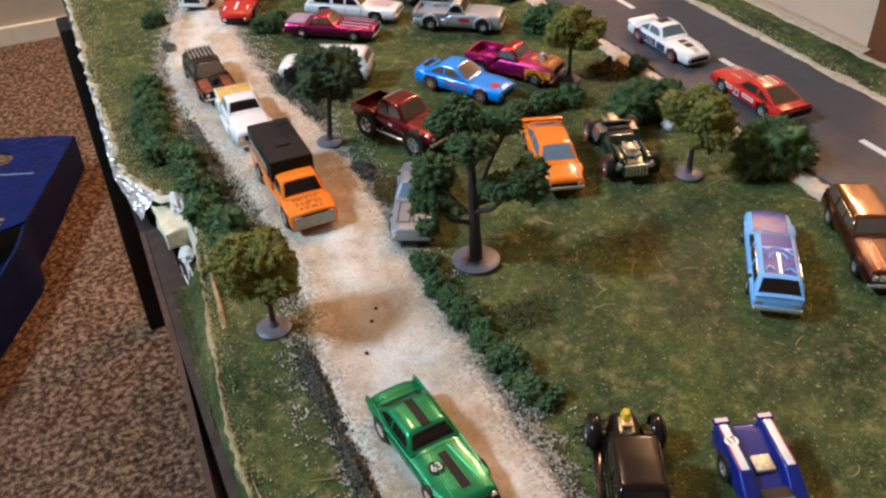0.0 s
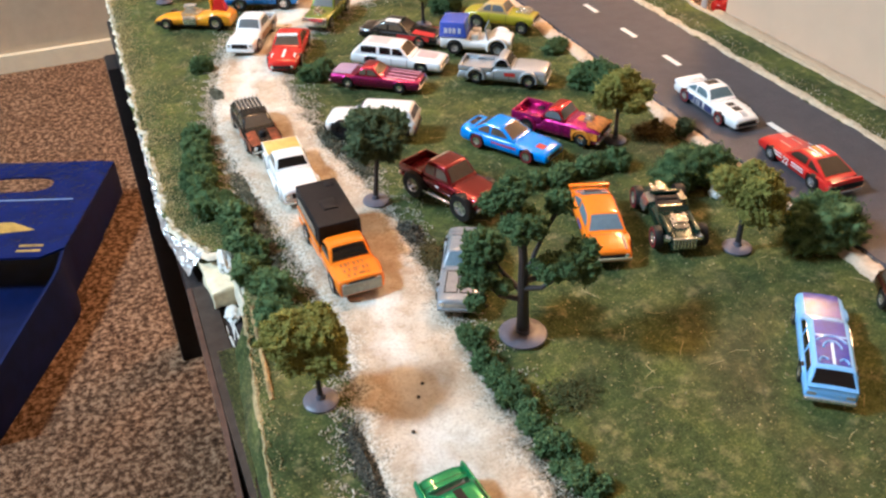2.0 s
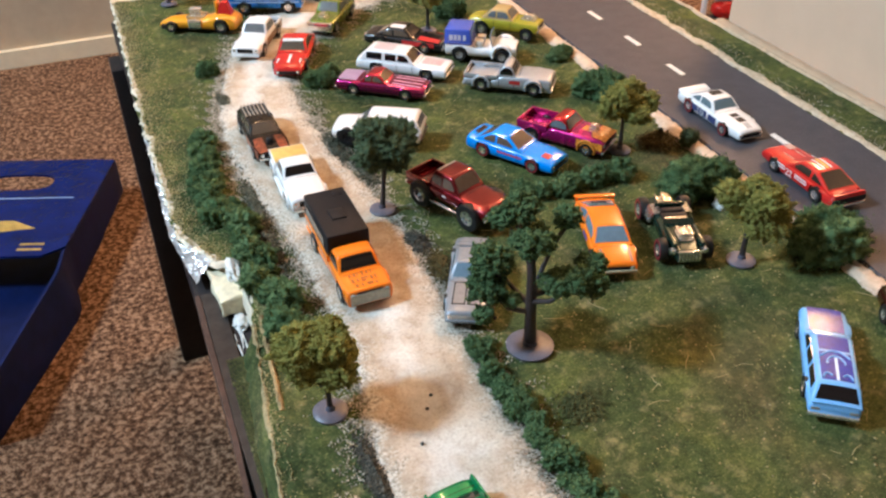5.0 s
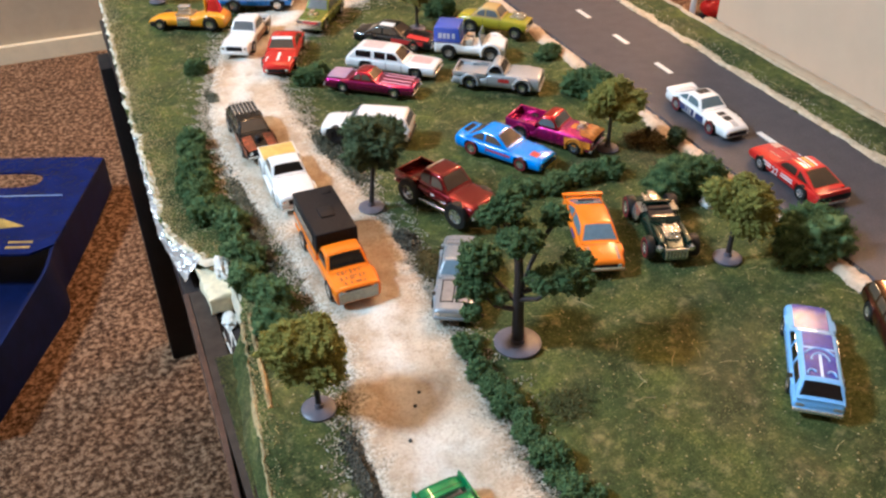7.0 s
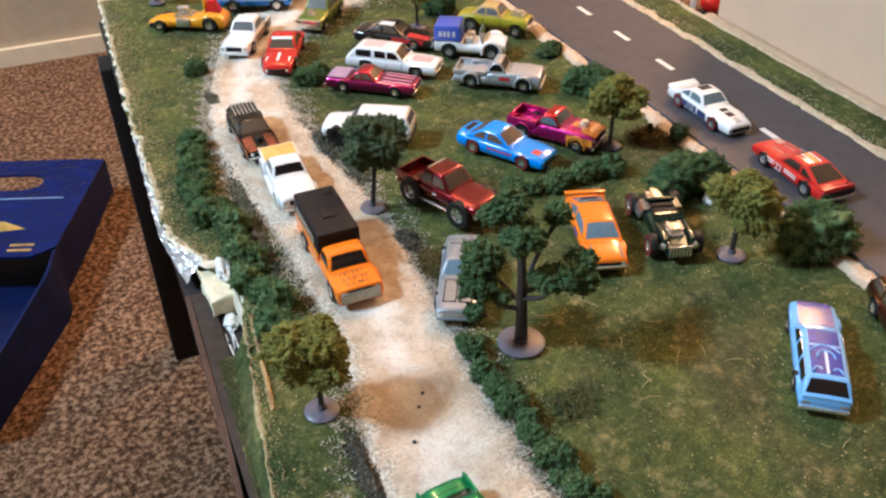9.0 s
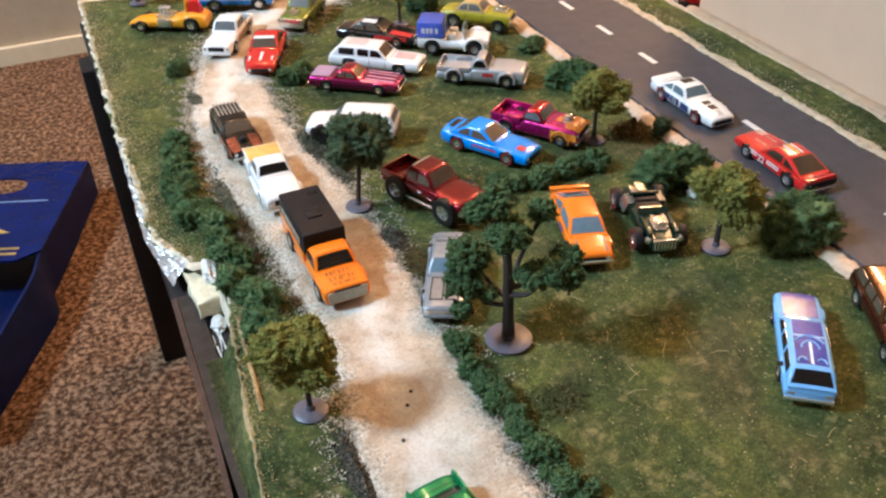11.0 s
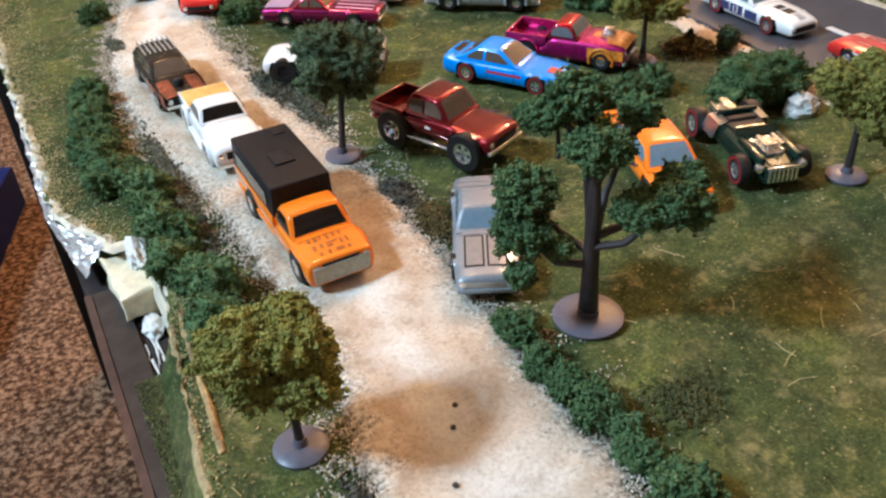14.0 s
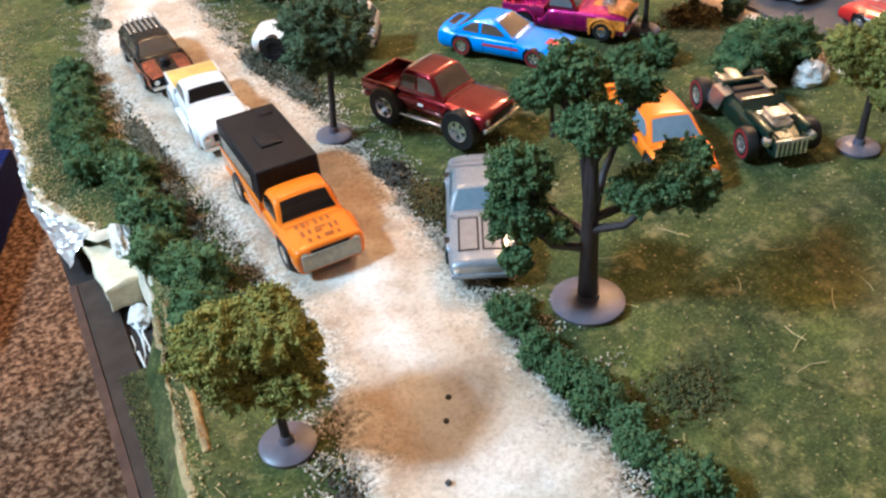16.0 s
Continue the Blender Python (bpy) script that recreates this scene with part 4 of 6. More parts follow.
part("chin_spoiler", mbox(30.5, 34.6, -11, 11, 2.4, 5.6, 0.6), BLACK, c)
disc(c, 14.5, -5.4, s.top(14.5, 5.4) + 0.3, 3.3, BLACKP, "roundel")
text_on(c, "63", 5.0, pose(14.5 * MM, -5.4 * MM, (s.top(14.5, 5.4) + 0.52) * MM, 0, 0, 90), WHITEP)

# orange pickup with a black camper shell
c = toy("toy_camper_pickup", -0.002, 0.1275, -89, "orange toy pickup with a black camper shell on the dirt track", "toy truck")
s = pickup(c, ORANGE, L=86, W=28, H=22, belt=14.2, hood=14.4, nose=14.4, cab=(25, 19, 8, 6), bump=None, bed_top=15.0, axles=(31, -22), r=(6.4, 6.6), crown=0.5)
sh2 = frustum(6.4, 6.8, -43.6, -44.4, 14.6, 28.0, 13.0, 12.6, 0.9)
camper = part("camper_shell", sh2, BLACK, c, "black plastic camper shell with roof hatches")
part("roof_hatch", mbox(-20, -9, -4.4, 4.4, 27.6, 28.9, 0.5), BLACK, camper)
part("roof_hatch", mbox(-40, -34.5, 4, 9.5, 27.6, 28.5, 0.4), BLACK, camper)
part("front_plate", mbox(42.4, 43.7, -11.4, 11.4, 4.6, 11.6, 0.4), plain("grey_unpainted_grille", (0.40, 0.40, 0.34), 0.5, 0.3, 0.2, 500), c, "unpainted grey grille and bumper")
for sy in (1, -1):
    part("camper_window", sheet([(0, sy * 13.05, 17), (-38, sy * 13.05, 17), (-38, sy * 12.88, 23.5), (0, sy * 12.88, 23.5)], 0.25), DARKGLASS, camper)
bars(c, s, [(27.5, 30.5, -8, -6.6), (27.5, 30.9, -5.6, -4), (27.1, 30.5, -3.2, -2.4), (27.1, 31.1, -0.6, 0.6), (27.5, 30.5, 2, 3.2), (27.5, 30.5, 4.6, 5.6), (32.5, 35.9, -7.5, -6.2), (32.5, 35.5, -4.6, -3.4), (32.5, 33.7, -2, 2.6), (34.3, 35.9, -2, 0.4), (32.5, 35.9, 3.4, 4.6), (32.5, 35.7, 5.8, 6.8), (37.5, 39.9, -6.4, -5), (37.5, 40.1, -3, -1.8), (37.5, 39.7, 0.2, 3.6), (37.9, 40.1, 4.8, 6)], plain("faded_black_print", (0.30, 0.075, 0.010), 0.4), "hood_lettering")

# white vintage pickup with an amber bed
c = toy("toy_custom_pickup", -0.007, 0.2255, -91, "white vintage toy pickup with an amber bed cover", "toy truck")
s = pickup(c, WHITE, L=72, W=26, H=21, belt=14.5, hood=15.0, nose=13.0, cab=(9, 4, -8, -14), bump=CHROME, r=(5.2, 5.4), bed_top=14.0)
for sy in (1, -1):
    for xa in (22, -21):
        fender(c, xa, sy * 12.4, 5.9, 3.6, WHITE)
    part("running_board", mbox(-13, 14, sy * 13.2 - 1.4, sy * 13.2 + 1.4, 3.4, 5.0, 0.4), WHITE, c)
part("bed_cover", mbox(-34.5, -15.6, -11.6, 11.6, 13.2, 14.3, 0.3), plain("amber_plastic", (0.80, 0.52, 0.15), 0.3, 0, 0.22, 160), c, "amber bed cover")
part("hood_ridge", s.patch(14, 35, lambda x: (-1.2 - 0.05 * (35 - x), 1.2 + 0.05 * (35 - x)), 0.5, 8), WHITE, c)

# dark pickup with flames and a slatted rack
c = toy("toy_rack_truck", -0.0155, 0.2985, -88, "black toy car with copper flames and a slatted rear rack", "toy truck")
s = coupe(c, paint((0.007, 0.005, 0.005), 0.0, 0.3, 0.3), L=68, W=26, H=19, belt=13, hood=12.4, deck=13, cab=(12, 3, -27, -34), glass=BROWNGLASS, sides=((0.08, 0.4), (0.45, 0.7)), nose=11)
for sy in (1, -1):
    part("flame_panel", s.patch(16, 35, lambda x, q=sy: tuple(sorted((q * 4.2, q * (11.6 - 0.1 * abs(x - 25))))), 0.16, 8), plain("copper_flame", (0.34, 0.085, 0.04), 0.35, 0.3, 0.75, 330), c, "copper flame print")
    part("flame_panel", s.side_patch(2, 33, 5, 11, sy), plain("copper_flame_side", (0.42, 0.10, 0.03), 0.3, 0.6, 0.35, 600), c, "copper flame print")
part("air_scoop", lathe([(2.8 * MM, 12.2 * MM), (2.6 * MM, 14.6 * MM), (1.8 * MM, 15.4 * MM)], 18, "z", None, (23 * MM, 0, 0)), BLACK, c)
for k in range(7):
    part("rack_slat", mbox(-28, -7, -8.8 + k * 2.8, -7.8 + k * 2.8, 18.8, 20.0, 0.4), CHROME, c)

# white pickup with wood sides
c = toy("toy_wood_side_pickup", 0.020, 0.484, -119, "white toy pickup with brown wood-print sides", "toy truck")
s = pickup(c, WHITE, L=74, W=26, H=22, belt=14, hood=13.4, nose=12.4, cab=(9, 3, -14, -18), glass=GREYGLASS, bump=WHITE)
side_bars(c, s, [(-34, 12, 5.5, 11.0)], WOODP, "wood_panel")

# red sports coupe
c = toy("toy_sports_coupe", 0.0420, 0.4356, -113, "red toy sports coupe with white hood and windshield prints")
s = coupe(c, RED, L=74, W=29.5, H=19.8, belt=12.4, hood=11.4, nose=8.4, deck=12.5, cab=(9, -1, -14, -30), glass=BROWNGLASS, bump=None, round_nose=0.84, base=2.2, r=(5.2, 5.6))
part("stripe", s.patch(15, 30, (-1.1, 1.1), 0.3, 8), WHITEP, c, "white hood stripe")
for sy in (1, -1):
    part("hood_print", s.patch(22, 30, lambda x, q=sy: tuple(sorted((q * (8.6 + 0.1 * (x - 22)), q * 10.2))), 0.3, 6), WHITEP, c)
part("sun_strip", sheet([(1.6, 9.0, 18.3), (1.6, -9.0, 18.3), (-0.8, -8.8, 19.9), (-0.8, 8.8, 19.9)], 0.35), WHITEP, c)

# orange dragster with a chrome motor
c = toy("toy_dragster", -0.022, 0.547, 153, "amber toy racer with a chrome motor and red tail", "toy car")
AMBER = paint((0.80, 0.33, 0.015))
tops = [(38, 5.5), (30, 9.5), (18, 10.5), (4, 10.5), (-10, 12), (-22, 16.5), (-34, 15), (-36, 12)]
s = Shell(76, 26, 2.6, tops, (24, -24), (5.0, 6.2), [(-38, 0.95), (-20, 1), (0, 0.8), (20, 0.86), (38, 0.45)])
part("body", s.mesh(), AMBER, c)
four_wheels(c, (24, -24), (5.0, 6.4), 14.0, (4.0, 6.0))
engine(c, 2, 9.6, 6.4, 17, ENGINE_CHROME)
for sy in (1, -1):
    part("engine_side", mbox(-5, 8, sy * 10.4 - 1.6, sy * 10.4 + 1.6, 3.4, 11.5, 0.8), RIM, c, "chrome side exhausts")
for sy in (1, -1):
    pipes(c, -3, 8.6, 6.4, sy, 5)
part("air_intake", mbox(-3, 8, -3.4, 3.4, 16.4, 19.5, 0.8), CHROME, c)
part("tail_fin", frustum(-19, -23, -29, -33, 14.5, 26.5, 5.5, 3.8, 1.0), RED, c, "tall red tail")
part("roll_hoop", mbox(-20.2, -18.4, -5.6, 5.6, 14, 27.0, 0.7), AMBER, c)
chassis(c, s)

# blue lifted pickup at the far end
c = toy("toy_blue_pickup", 0.048, 0.569, -22, "bright blue toy pickup with pale side stripes", "toy truck")
BLUE = paint((0.02, 0.19, 0.62), 0.3, 0.3)
s = pickup(c, BLUE, L=72, W=27, H=25, belt=17, hood=16.5, nose=15.5, base=5.5, r=(6.4, 6.4), bedz=12, grille_mat=CHROME)
side_bars(c, s, [(-35, 33, 11.2, 12.6), (-30, 30, 13.8, 14.8)], PALEBLUEP)

# lime pickup turning on the track
c = toy("toy_lime_coupe", 0.097, 0.509, -126, "lime green toy car with a chrome front", "toy car")
LIME = paint((0.15, 0.19, 0.02), 0.3, 0.3)
s = wagon(c, LIME, L=66, W=26, H=23, belt=14.6, hood=13.6, cab=(12, 4, -22, -27), glass=GREYGLASS, nose=13.4, sides=((0.08, 0.45), (0.5, 0.9)))
engine(c, 22, 12.4, 4, 7)
part("chrome_nose", mbox(31.6, 34.4, -12, 12, 4, 12.4, 0.6), RIM, c)

# dark car behind the lime one
c = toy("toy_dark_car", 0.086, 0.590, -28, "dark toy car with chrome wheels at the far end")
s = coupe(c, paint((0.02, 0.02, 0.025), 0.2, 0.3), H=19)

# lawn group
c = toy("toy_black_muscle_car", 0.1443, 0.4283, -42, "black toy muscle car with red flames and a white roof mark")
s = coupe(c, paint((0.016, 0.014, 0.015), 0.1, 0.25), L=75, W=27.5, H=18.5, glass=BROWNGLASS, cab=(10, 1, -14, -26))
part("roof_mark", s.roof(-13.5, 0.0, -8.0, -0.5), WHITEP, c, "white roof print")
part("flame_print", s.patch(14, 34, lambda x: (-11.5, -3 - 0.1 * (x - 14)), 0.16, 8), REDP, c, "red flame print")
side_bars(c, s, [(0, 30, 6, 10)], REDP)
for sy in (1, -1):
    part("tail_panel", mbox(-38.0, -34, sy * 7 - 4, sy * 7 + 4, 5, 10.5, 0.8), CHROME, c)

c = toy("toy_station_wagon", 0.1232, 0.3755, -40, "white toy station wagon parked on the turf")
s = wagon(c, WHITE, L=80, W=27, H=20.5, belt=13.0, sides=((0.07, 0.28), (0.32, 0.53), (0.6, 0.9)))
part("roof_print", s.roof(-26, -8, -7, 7), plain("pale_pink_print", (0.62, 0.5, 0.5), 0.4), c)
part("hood_print", s.patch(17, 34, (-6, 6), 0.15, 6), plain("pale_red_print", (0.62, 0.42, 0.42), 0.4), c)

c = toy("toy_magenta_coupe", 0.0946, 0.3469, -38, "metallic magenta toy lowrider coupe on the turf")
MAGENTA = paint((0.27, 0.010, 0.105), 0.8, 0.22)
s = coupe(c, MAGENTA, L=76, W=26, H=17.5, belt=11.8, hood=11.2, deck=11.6, cab=(6, -1, -11, -16), glass=BROWNGLASS, r=(4.4, 4.4), base=2.0, axles=(22, -22), roof=paint((0.42, 0.012, 0.05), 0.85, 0.2))
part("trunk_print", s.patch(-36, -20, (-10, 10), 0.16, 6), plain("pale_lilac_print", (0.50, 0.36, 0.55), 0.3, 0.3), c)
for y0 in (-8, -3, 3, 8):
    part("hood_stripe", s.patch(10, 34, (y0 - 0.8, y0 + 0.8), 0.16, 6), plain("pink_print", (0.72, 0.35, 0.5), 0.3), c)

c = toy("toy_delivery_jeep", 0.1964, 0.3793, -33, "white toy delivery jeep with a blue canopy", "toy truck")
tops = [(31, 14), (14, 15.5), (10, 12), (-6, 12), (-8, 15.5), (-31, 15.5)]
s = Shell(62, 27, 4.4, tops, (19, -18), (6.0, 6.0), [(-31, 0.97), (8, 1), (31, 0.86)], 0.6)
part("body", s.mesh(), WHITE, c)
part("canopy", frustum(-7, -9, -31, -31.5, 15, 28, 13.2, 12.4, 1.4), paint((0.05, 0.10, 0.50)), c, "blue canopy with white side lettering")
for sy in (1, -1):
    for k, (xa, xb) in enumerate(((-27, -24), (-23, -20.5), (-19.5, -17), (-15, -12.5))):
        part("canopy_lettering", sheet([(xa, sy * 13.0, 18.5), (xb, sy * 13.0, 18.5), (xb, sy * 12.8, 23), (xa, sy * 12.8, 23)], 0.3), plain("pale_lettering", (0.55, 0.6, 0.75), 0.4), c)
    fender(c, 19, sy * 11.6, 6.6, 5.6, WHITE, "front_fender", 3.4, 0.3)
    part("seat", mbox(-5, 2, sy * 6 - 3.5, sy * 6 + 3.5, 11.5, 17, 0.8), plain("pale_seat", (0.6, 0.57, 0.5), 0.5), c)
part("windshield_frame", sheet([(10.5, 11, 13), (10.5, -11, 13), (8, -10.4, 23), (8, 10.4, 23)], 0.4), BLUEGLASS, c)
four_wheels(c, (19, -18), (6, 6), 14.2, (4.6, 4.6), GREYBASE)
chassis(c, s), grille(c, s, 7, 13, 6), lamps(c, s, 10.5, 8.2)

c = toy("toy_gasser", 0.2375, 0.4185, -44, "yellow toy gasser with a tan roof and raised nose")
YEL = paint((0.36, 0.31, 0.022))
s = coupe(c, YEL, L=67, W=25.5, H=25, belt=17.5, hood=17, nose=16, deck=16.5, tail=15, base=7, r=(5.6, 6.4), cab=(9, 3, -11, -19), roof=paint((0.50, 0.34, 0.13)), axles=(23, -20), glass=GREYGLASS)
engine(c, 22, 15, 5.0, 13, ENGINE_CHROME)

c = toy("toy_grey_pickup", 0.192, 0.314, -37, "grey vintage toy pickup parked on the turf", "toy truck")
GREY = paint((0.40, 0.42, 0.45), 0.35, 0.4)
s = pickup(c, GREY, L=72, W=26, H=22, belt=14.4, hood=15.2, nose=14, cab=(7, 3, -4, -8), glass=DARKGLASS, bump=GREY, r=(4.8, 4.8), base=2.6, inner=GREY, bedz=10.5)
for sy in (1, -1):
    for xa in (22, -21):
        fender(c, xa, sy * 12.4, 5.4, 4.6, GREY, "fender", 2.6, 0.4)
side_bars(c, s, [(2, 11, 8, 11)], REDP, "door_print")

c = toy("toy_white_suv", 0.065, 0.269, 149, "white toy off-road vehicle behind the model tree", "toy truck")
s = wagon(c, WHITE, L=66, W=27, H=23, belt=15.5, hood=14.8, nose=13.4, cab=(14, 6, -30, -33), base=5.0, r=(7.2, 7.2), rim=BLACK, glass=GREYGLASS, bump=BLACK, axles=(21, -21), sides=((0.06, 0.32), (0.37, 0.6)))

c = toy("toy_blue_coupe", 0.1467, 0.2062, -58, "bright blue toy coupe with small red prints")
BB = paint((0.006, 0.26, 0.86))
s = coupe(c, BB, L=71, W=27, H=19.5, belt=12.8, hood=11.6, nose=9.6, deck=14, tail=13, cab=(9, -2, -15, -27), glass=BROWNGLASS, bump=None, stripe=REDLINE, r=(5.2, 5.4), axles=(20.5, -20.5))
side_bars(c, s, [(-8, 12, 7.6, 9.0)], REDP)
part("hood_print", s.patch(24, 30, (-7, -1), 0.16, 4), REDP, c)
part("deck_vent", s.patch(-32, -28, (-6, 6), 0.16, 4), BLACKP, c)

c = toy("toy_magenta_pickup", 0.1901, 0.2138, -54, "magenta vintage toy pickup with orange flames", "toy truck")
FLAME = plain("flame_lacquer", (0.7, 0.24, 0.03), 0.3, 0, 0.5, 350)
MAG2 = paint((0.42, 0.012, 0.15), 0.6, 0.3)
s = pickup(c, MAG2, L=69, W=26, H=22, belt=15, hood=15, nose=13, cab=(8, 3, -6, -10), glass=GREYGLASS, roof=paint((0.5, 0.012, 0.03), 0.85, 0.2), r=(5.0, 5.2), inner=MAG2)
for sy in (1, -1):
    part("flame_print", s.side_patch(14, 34, 6.5, 12, sy, 0.3), plain("flame_orange", (0.8, 0.25, 0.03), 0.3, 0, 0.4, 400), c)
    for xa in (22, -21):
        fender(c, xa, sy * 12.8, 5.8, 2.8, FLAME if xa > 0 else MAG2)
part("hood_flame", s.patch(14, 35, lambda x: (-10, 10) if x > 24 else (-4, 4), 0.16, 8), plain("flame_yellow", (0.75, 0.2, 0.03), 0.3, 0, 0.5, 350), c)
engine(c, 22, 13.5, 3.0, 6)

c = toy("toy_monster_pickup", 0.082, 0.160, -66, "dark red lifted toy pickup with big black tyres", "toy truck")
DRED = paint((0.17, 0.006, 0.012), 0.6, 0.22)
s = pickup(c, DRED, L=70, W=26, H=29, belt=20, hood=19.4, nose=18.2, base=9.8, r=(9.3, 9.3), axles=(22, -20), cab=(12, 5, -11, -14), wheelw=(7.0, 7.0), bedz=14, glass=BROWNGLASS, sides=((0.06, 0.52), (0.58, 0.9)), arch=1.1, inner=paint((0.10, 0.006, 0.008)))
for sy in (1, -1):
    part("running_board", mbox(-11, 13, sy * 14.2 - 0.8, sy * 14.2 + 0.8, 8.2, 9.4, 0.3), CHROME, c)
part("door_badge", s.side_patch(-1, 2, 14.6, 16.0, -1, 0.25), WHITEP, c)
part("sunroof", s.roof(-10.5, -8, -8, 8), CHROME, c)

c = toy("toy_silver_muscle_car", 0.0572, 0.0800, -118, "silver toy muscle car with grey hood panels under the model tree")
SILV = paint((0.27, 0.30, 0.34), 0.35, 0.36, 0.35)
s = coupe(c, SILV, L=72, W=25.5, H=18.5, belt=12.4, hood=11.8, nose=10.6, cab=(8, 0, -14, -26), glass=BLUEGLASS, bump=SILV, grille_mat=GREYBASE)
for sy in (1, -1):
    part("hood_outline", s.patch(11.2, 29.8, lambda x, q=sy: tuple(sorted((q * 0.5, q * 8.0))), 0.12, 6), GAP, c)
    part("hood_panel", s.patch(12, 29, lambda x, q=sy: tuple(sorted((q * 1.2, q * 7.3))), 0.22, 6), plain("grey_hood_panel", (0.24, 0.25, 0.27), 0.4, 0.3), c, "darker grey hood panel")

c = toy("toy_orange_muscle_car", 0.150, 0.0885, -108, "orange toy muscle car with a pale front bumper")
s = coupe(c, ORANGE, L=70, W=27, H=19.5, belt=12.6, hood=12, deck=12.6, cab=(18, 8, -12, -31), glass=BLUEGLASS, bump=TAN_PLASTIC, tail=12.0, back=False)
part("rear_louvre", s.roof(-26, -21, -5, 5), BLACKP, c)
wing = part("spoiler", mbox(-36.0, -32.6, -13.0, 13.0, 12.8, 13.8, 0.4), ORANGE, c, "raised orange rear spoiler")
for sy in (1, -1):
    part("spoiler_post", mbox(-35.4, -32.8, sy * 11.6 - 0.9, sy * 11.6 + 0.9, 10.5, 13.2, 0.3), ORANGE, wing)
for sy in (1, -1):
    part("hood_stripe", s.patch(22, 33, lambda x, q=sy: tuple(sorted((q * 7.6, q * 9.0))), 0.16, 4), plain("grey_deck_stripe", (0.25, 0.14, 0.10), 0.4), c)
    part("side_vent", s.side_patch(-2, 8, 8.0, 10.5, sy), BLUEP, c)

c = toy("toy_hot_rod", 0.192, 0.079, -107, "dark green open toy hot rod with chrome engine and red-lined tyres")
DG = paint((0.012, 0.035, 0.024), 0.3, 0.25)
tops = [(32, 12.5), (20, 14), (10, 14.5), (-12, 15), (-14, 10), (-34, 9)]
s = Shell(66, 22, 4.0, tops, (22, -22), (4, 4), [(-33, 0.8), (-10, 1), (12, 1), (33, 0.62)], 0.8, 1.0)
part("body", s.mesh(), DG, c)
part("cockpit", mbox(-10, 6, -8, 8, 14.2, 15.2, 0.4), BLACK, c)
part("seat", mbox(-9, -5, -7, 7, 12, 16.4, 1.0), BLACK, c)
part("dash_chrome", mbox(1, 4, -7, 7, 14, 16.2, 0.6), ENGINE_CHROME, c)
part("windshield_frame", sheet([(8, 9.5, 14.5), (8, -9.5, 14.5), (6.2, -9, 18), (6.2, 9, 18)], 0.4), DG, c)
part("roll_bar", mbox(-12.4, -10.6, -9.4, 9.4, 14, 18.2, 0.6), DG, c)
engine(c, -21, 10, 5.0, 14, ENGINE_CHROME)
motor = engine(c, 19, 11.6, 4.6, 10, ENGINE_CHROME, "front_engine")
for sy in (1, -1):
    part("cowl", mbox(9, 30, sy * 8.2 - 1.4, sy * 8.2 + 1.4, 12.0, 16.0, 0.9), DG, c, "dark green cowl side")
    for k in range(4):
        part("intake_stack", lathe([(0.5 * MM, 0), (0.5 * MM, 2.2 * MM), (1.0 * MM, 3.2 * MM), (0.7 * MM, 3.2 * MM), (0.4 * MM, 1.6 * MM)], 10, "z", None, ((15.4 + 2.4 * k) * MM, sy * 3.4 * MM, 15.0 * MM)), RIM, motor)
radiator = part("radiator", mbox(31, 33.2, -7.4, 7.4, 5, 12.8, 0.7), DG, c, "chrome slatted radiator")
part("radiator_shell", mbox(32.8, 33.9, -7.4, 7.4, 11.4, 12.9, 0.4), RIM, radiator)
for k in range(7):
    part("radiator_slat", mbox(32.8, 33.8, -6.6 + 2 * k, -5.4 + 2 * k, 5.4, 11.6, 0.25), RIM, radiator)
for sy in (1, -1):
    part("headlight", lathe([(1.7 * MM, 29.0 * MM), (2.0 * MM, 31.4 * MM), (1.2 * MM, 31.9 * MM)], 14, "x", None, (0, sy * 9.4 * MM, 11.4 * MM)), RIM, c)
    for k in range(6):
        part("exhaust_pipe", tube([((-14 + k * 1.9) * MM, sy * 7.5 * MM, 15.5 * MM), ((-14.4 + k * 1.9) * MM, sy * 11.5 * MM, 15.0 * MM), ((-15.6 + k * 1.9) * MM, sy * 13.6 * MM, 8.0 * MM)], [0.72 * MM] * 3, 8), RIM, c)
four_wheels(c, (22, -22), (7.0, 7.4), 15.6, (5.0, 5.8), RIM, REDLINE)

# road pair
c = toy("toy_white_race_car", 0.3115, 0.196, -90, "white toy race coupe with black hood print on the road", z=ROADZ)
s = coupe(c, WHITE, L=75, W=26.5, H=19, belt=12.4, hood=11.8, cab=(7, 0, -13, -27), glass=plain("grey_blue_window", (0.13, 0.19, 0.22), 0.08, 0, 0.1, 300, coat=0.5), bump=None, stripe=REDLINE, nose=9.4, round_nose=0.8)
for x0, x1 in ((14, 19), (20.5, 27)):
    part("hood_print", s.patch(x0, x1, (-3.2, 3.2), 0.16, 5), BLACKP, c)
part("nose_stripe", s.patch(28.5, 35, (-2.4, 2.4), 0.16, 5), plain("grey_print", (0.35, 0.37, 0.4), 0.35), c)
part("roof_print", s.roof(-12, -5, -5, 5), BLACKP, c)
part("duck_tail", frustum(-28, -35.5, -37.2, -37.4, 10.5, 12.7, 12.2, 11.6, 0.4), WHITE, c)
side_bars(c, s, [(-17, -10, 5.2, 10), (-9, 1, 4.8, 10), (3, 12.5, 4.6, 9.6)], plain("navy_print", (0.03, 0.045, 0.14), 0.35))
text_on(c, "13", 5.4, pose(-4 * MM, -13.75 * MM, 7.4 * MM, 90, 0, 0), WHITEP)

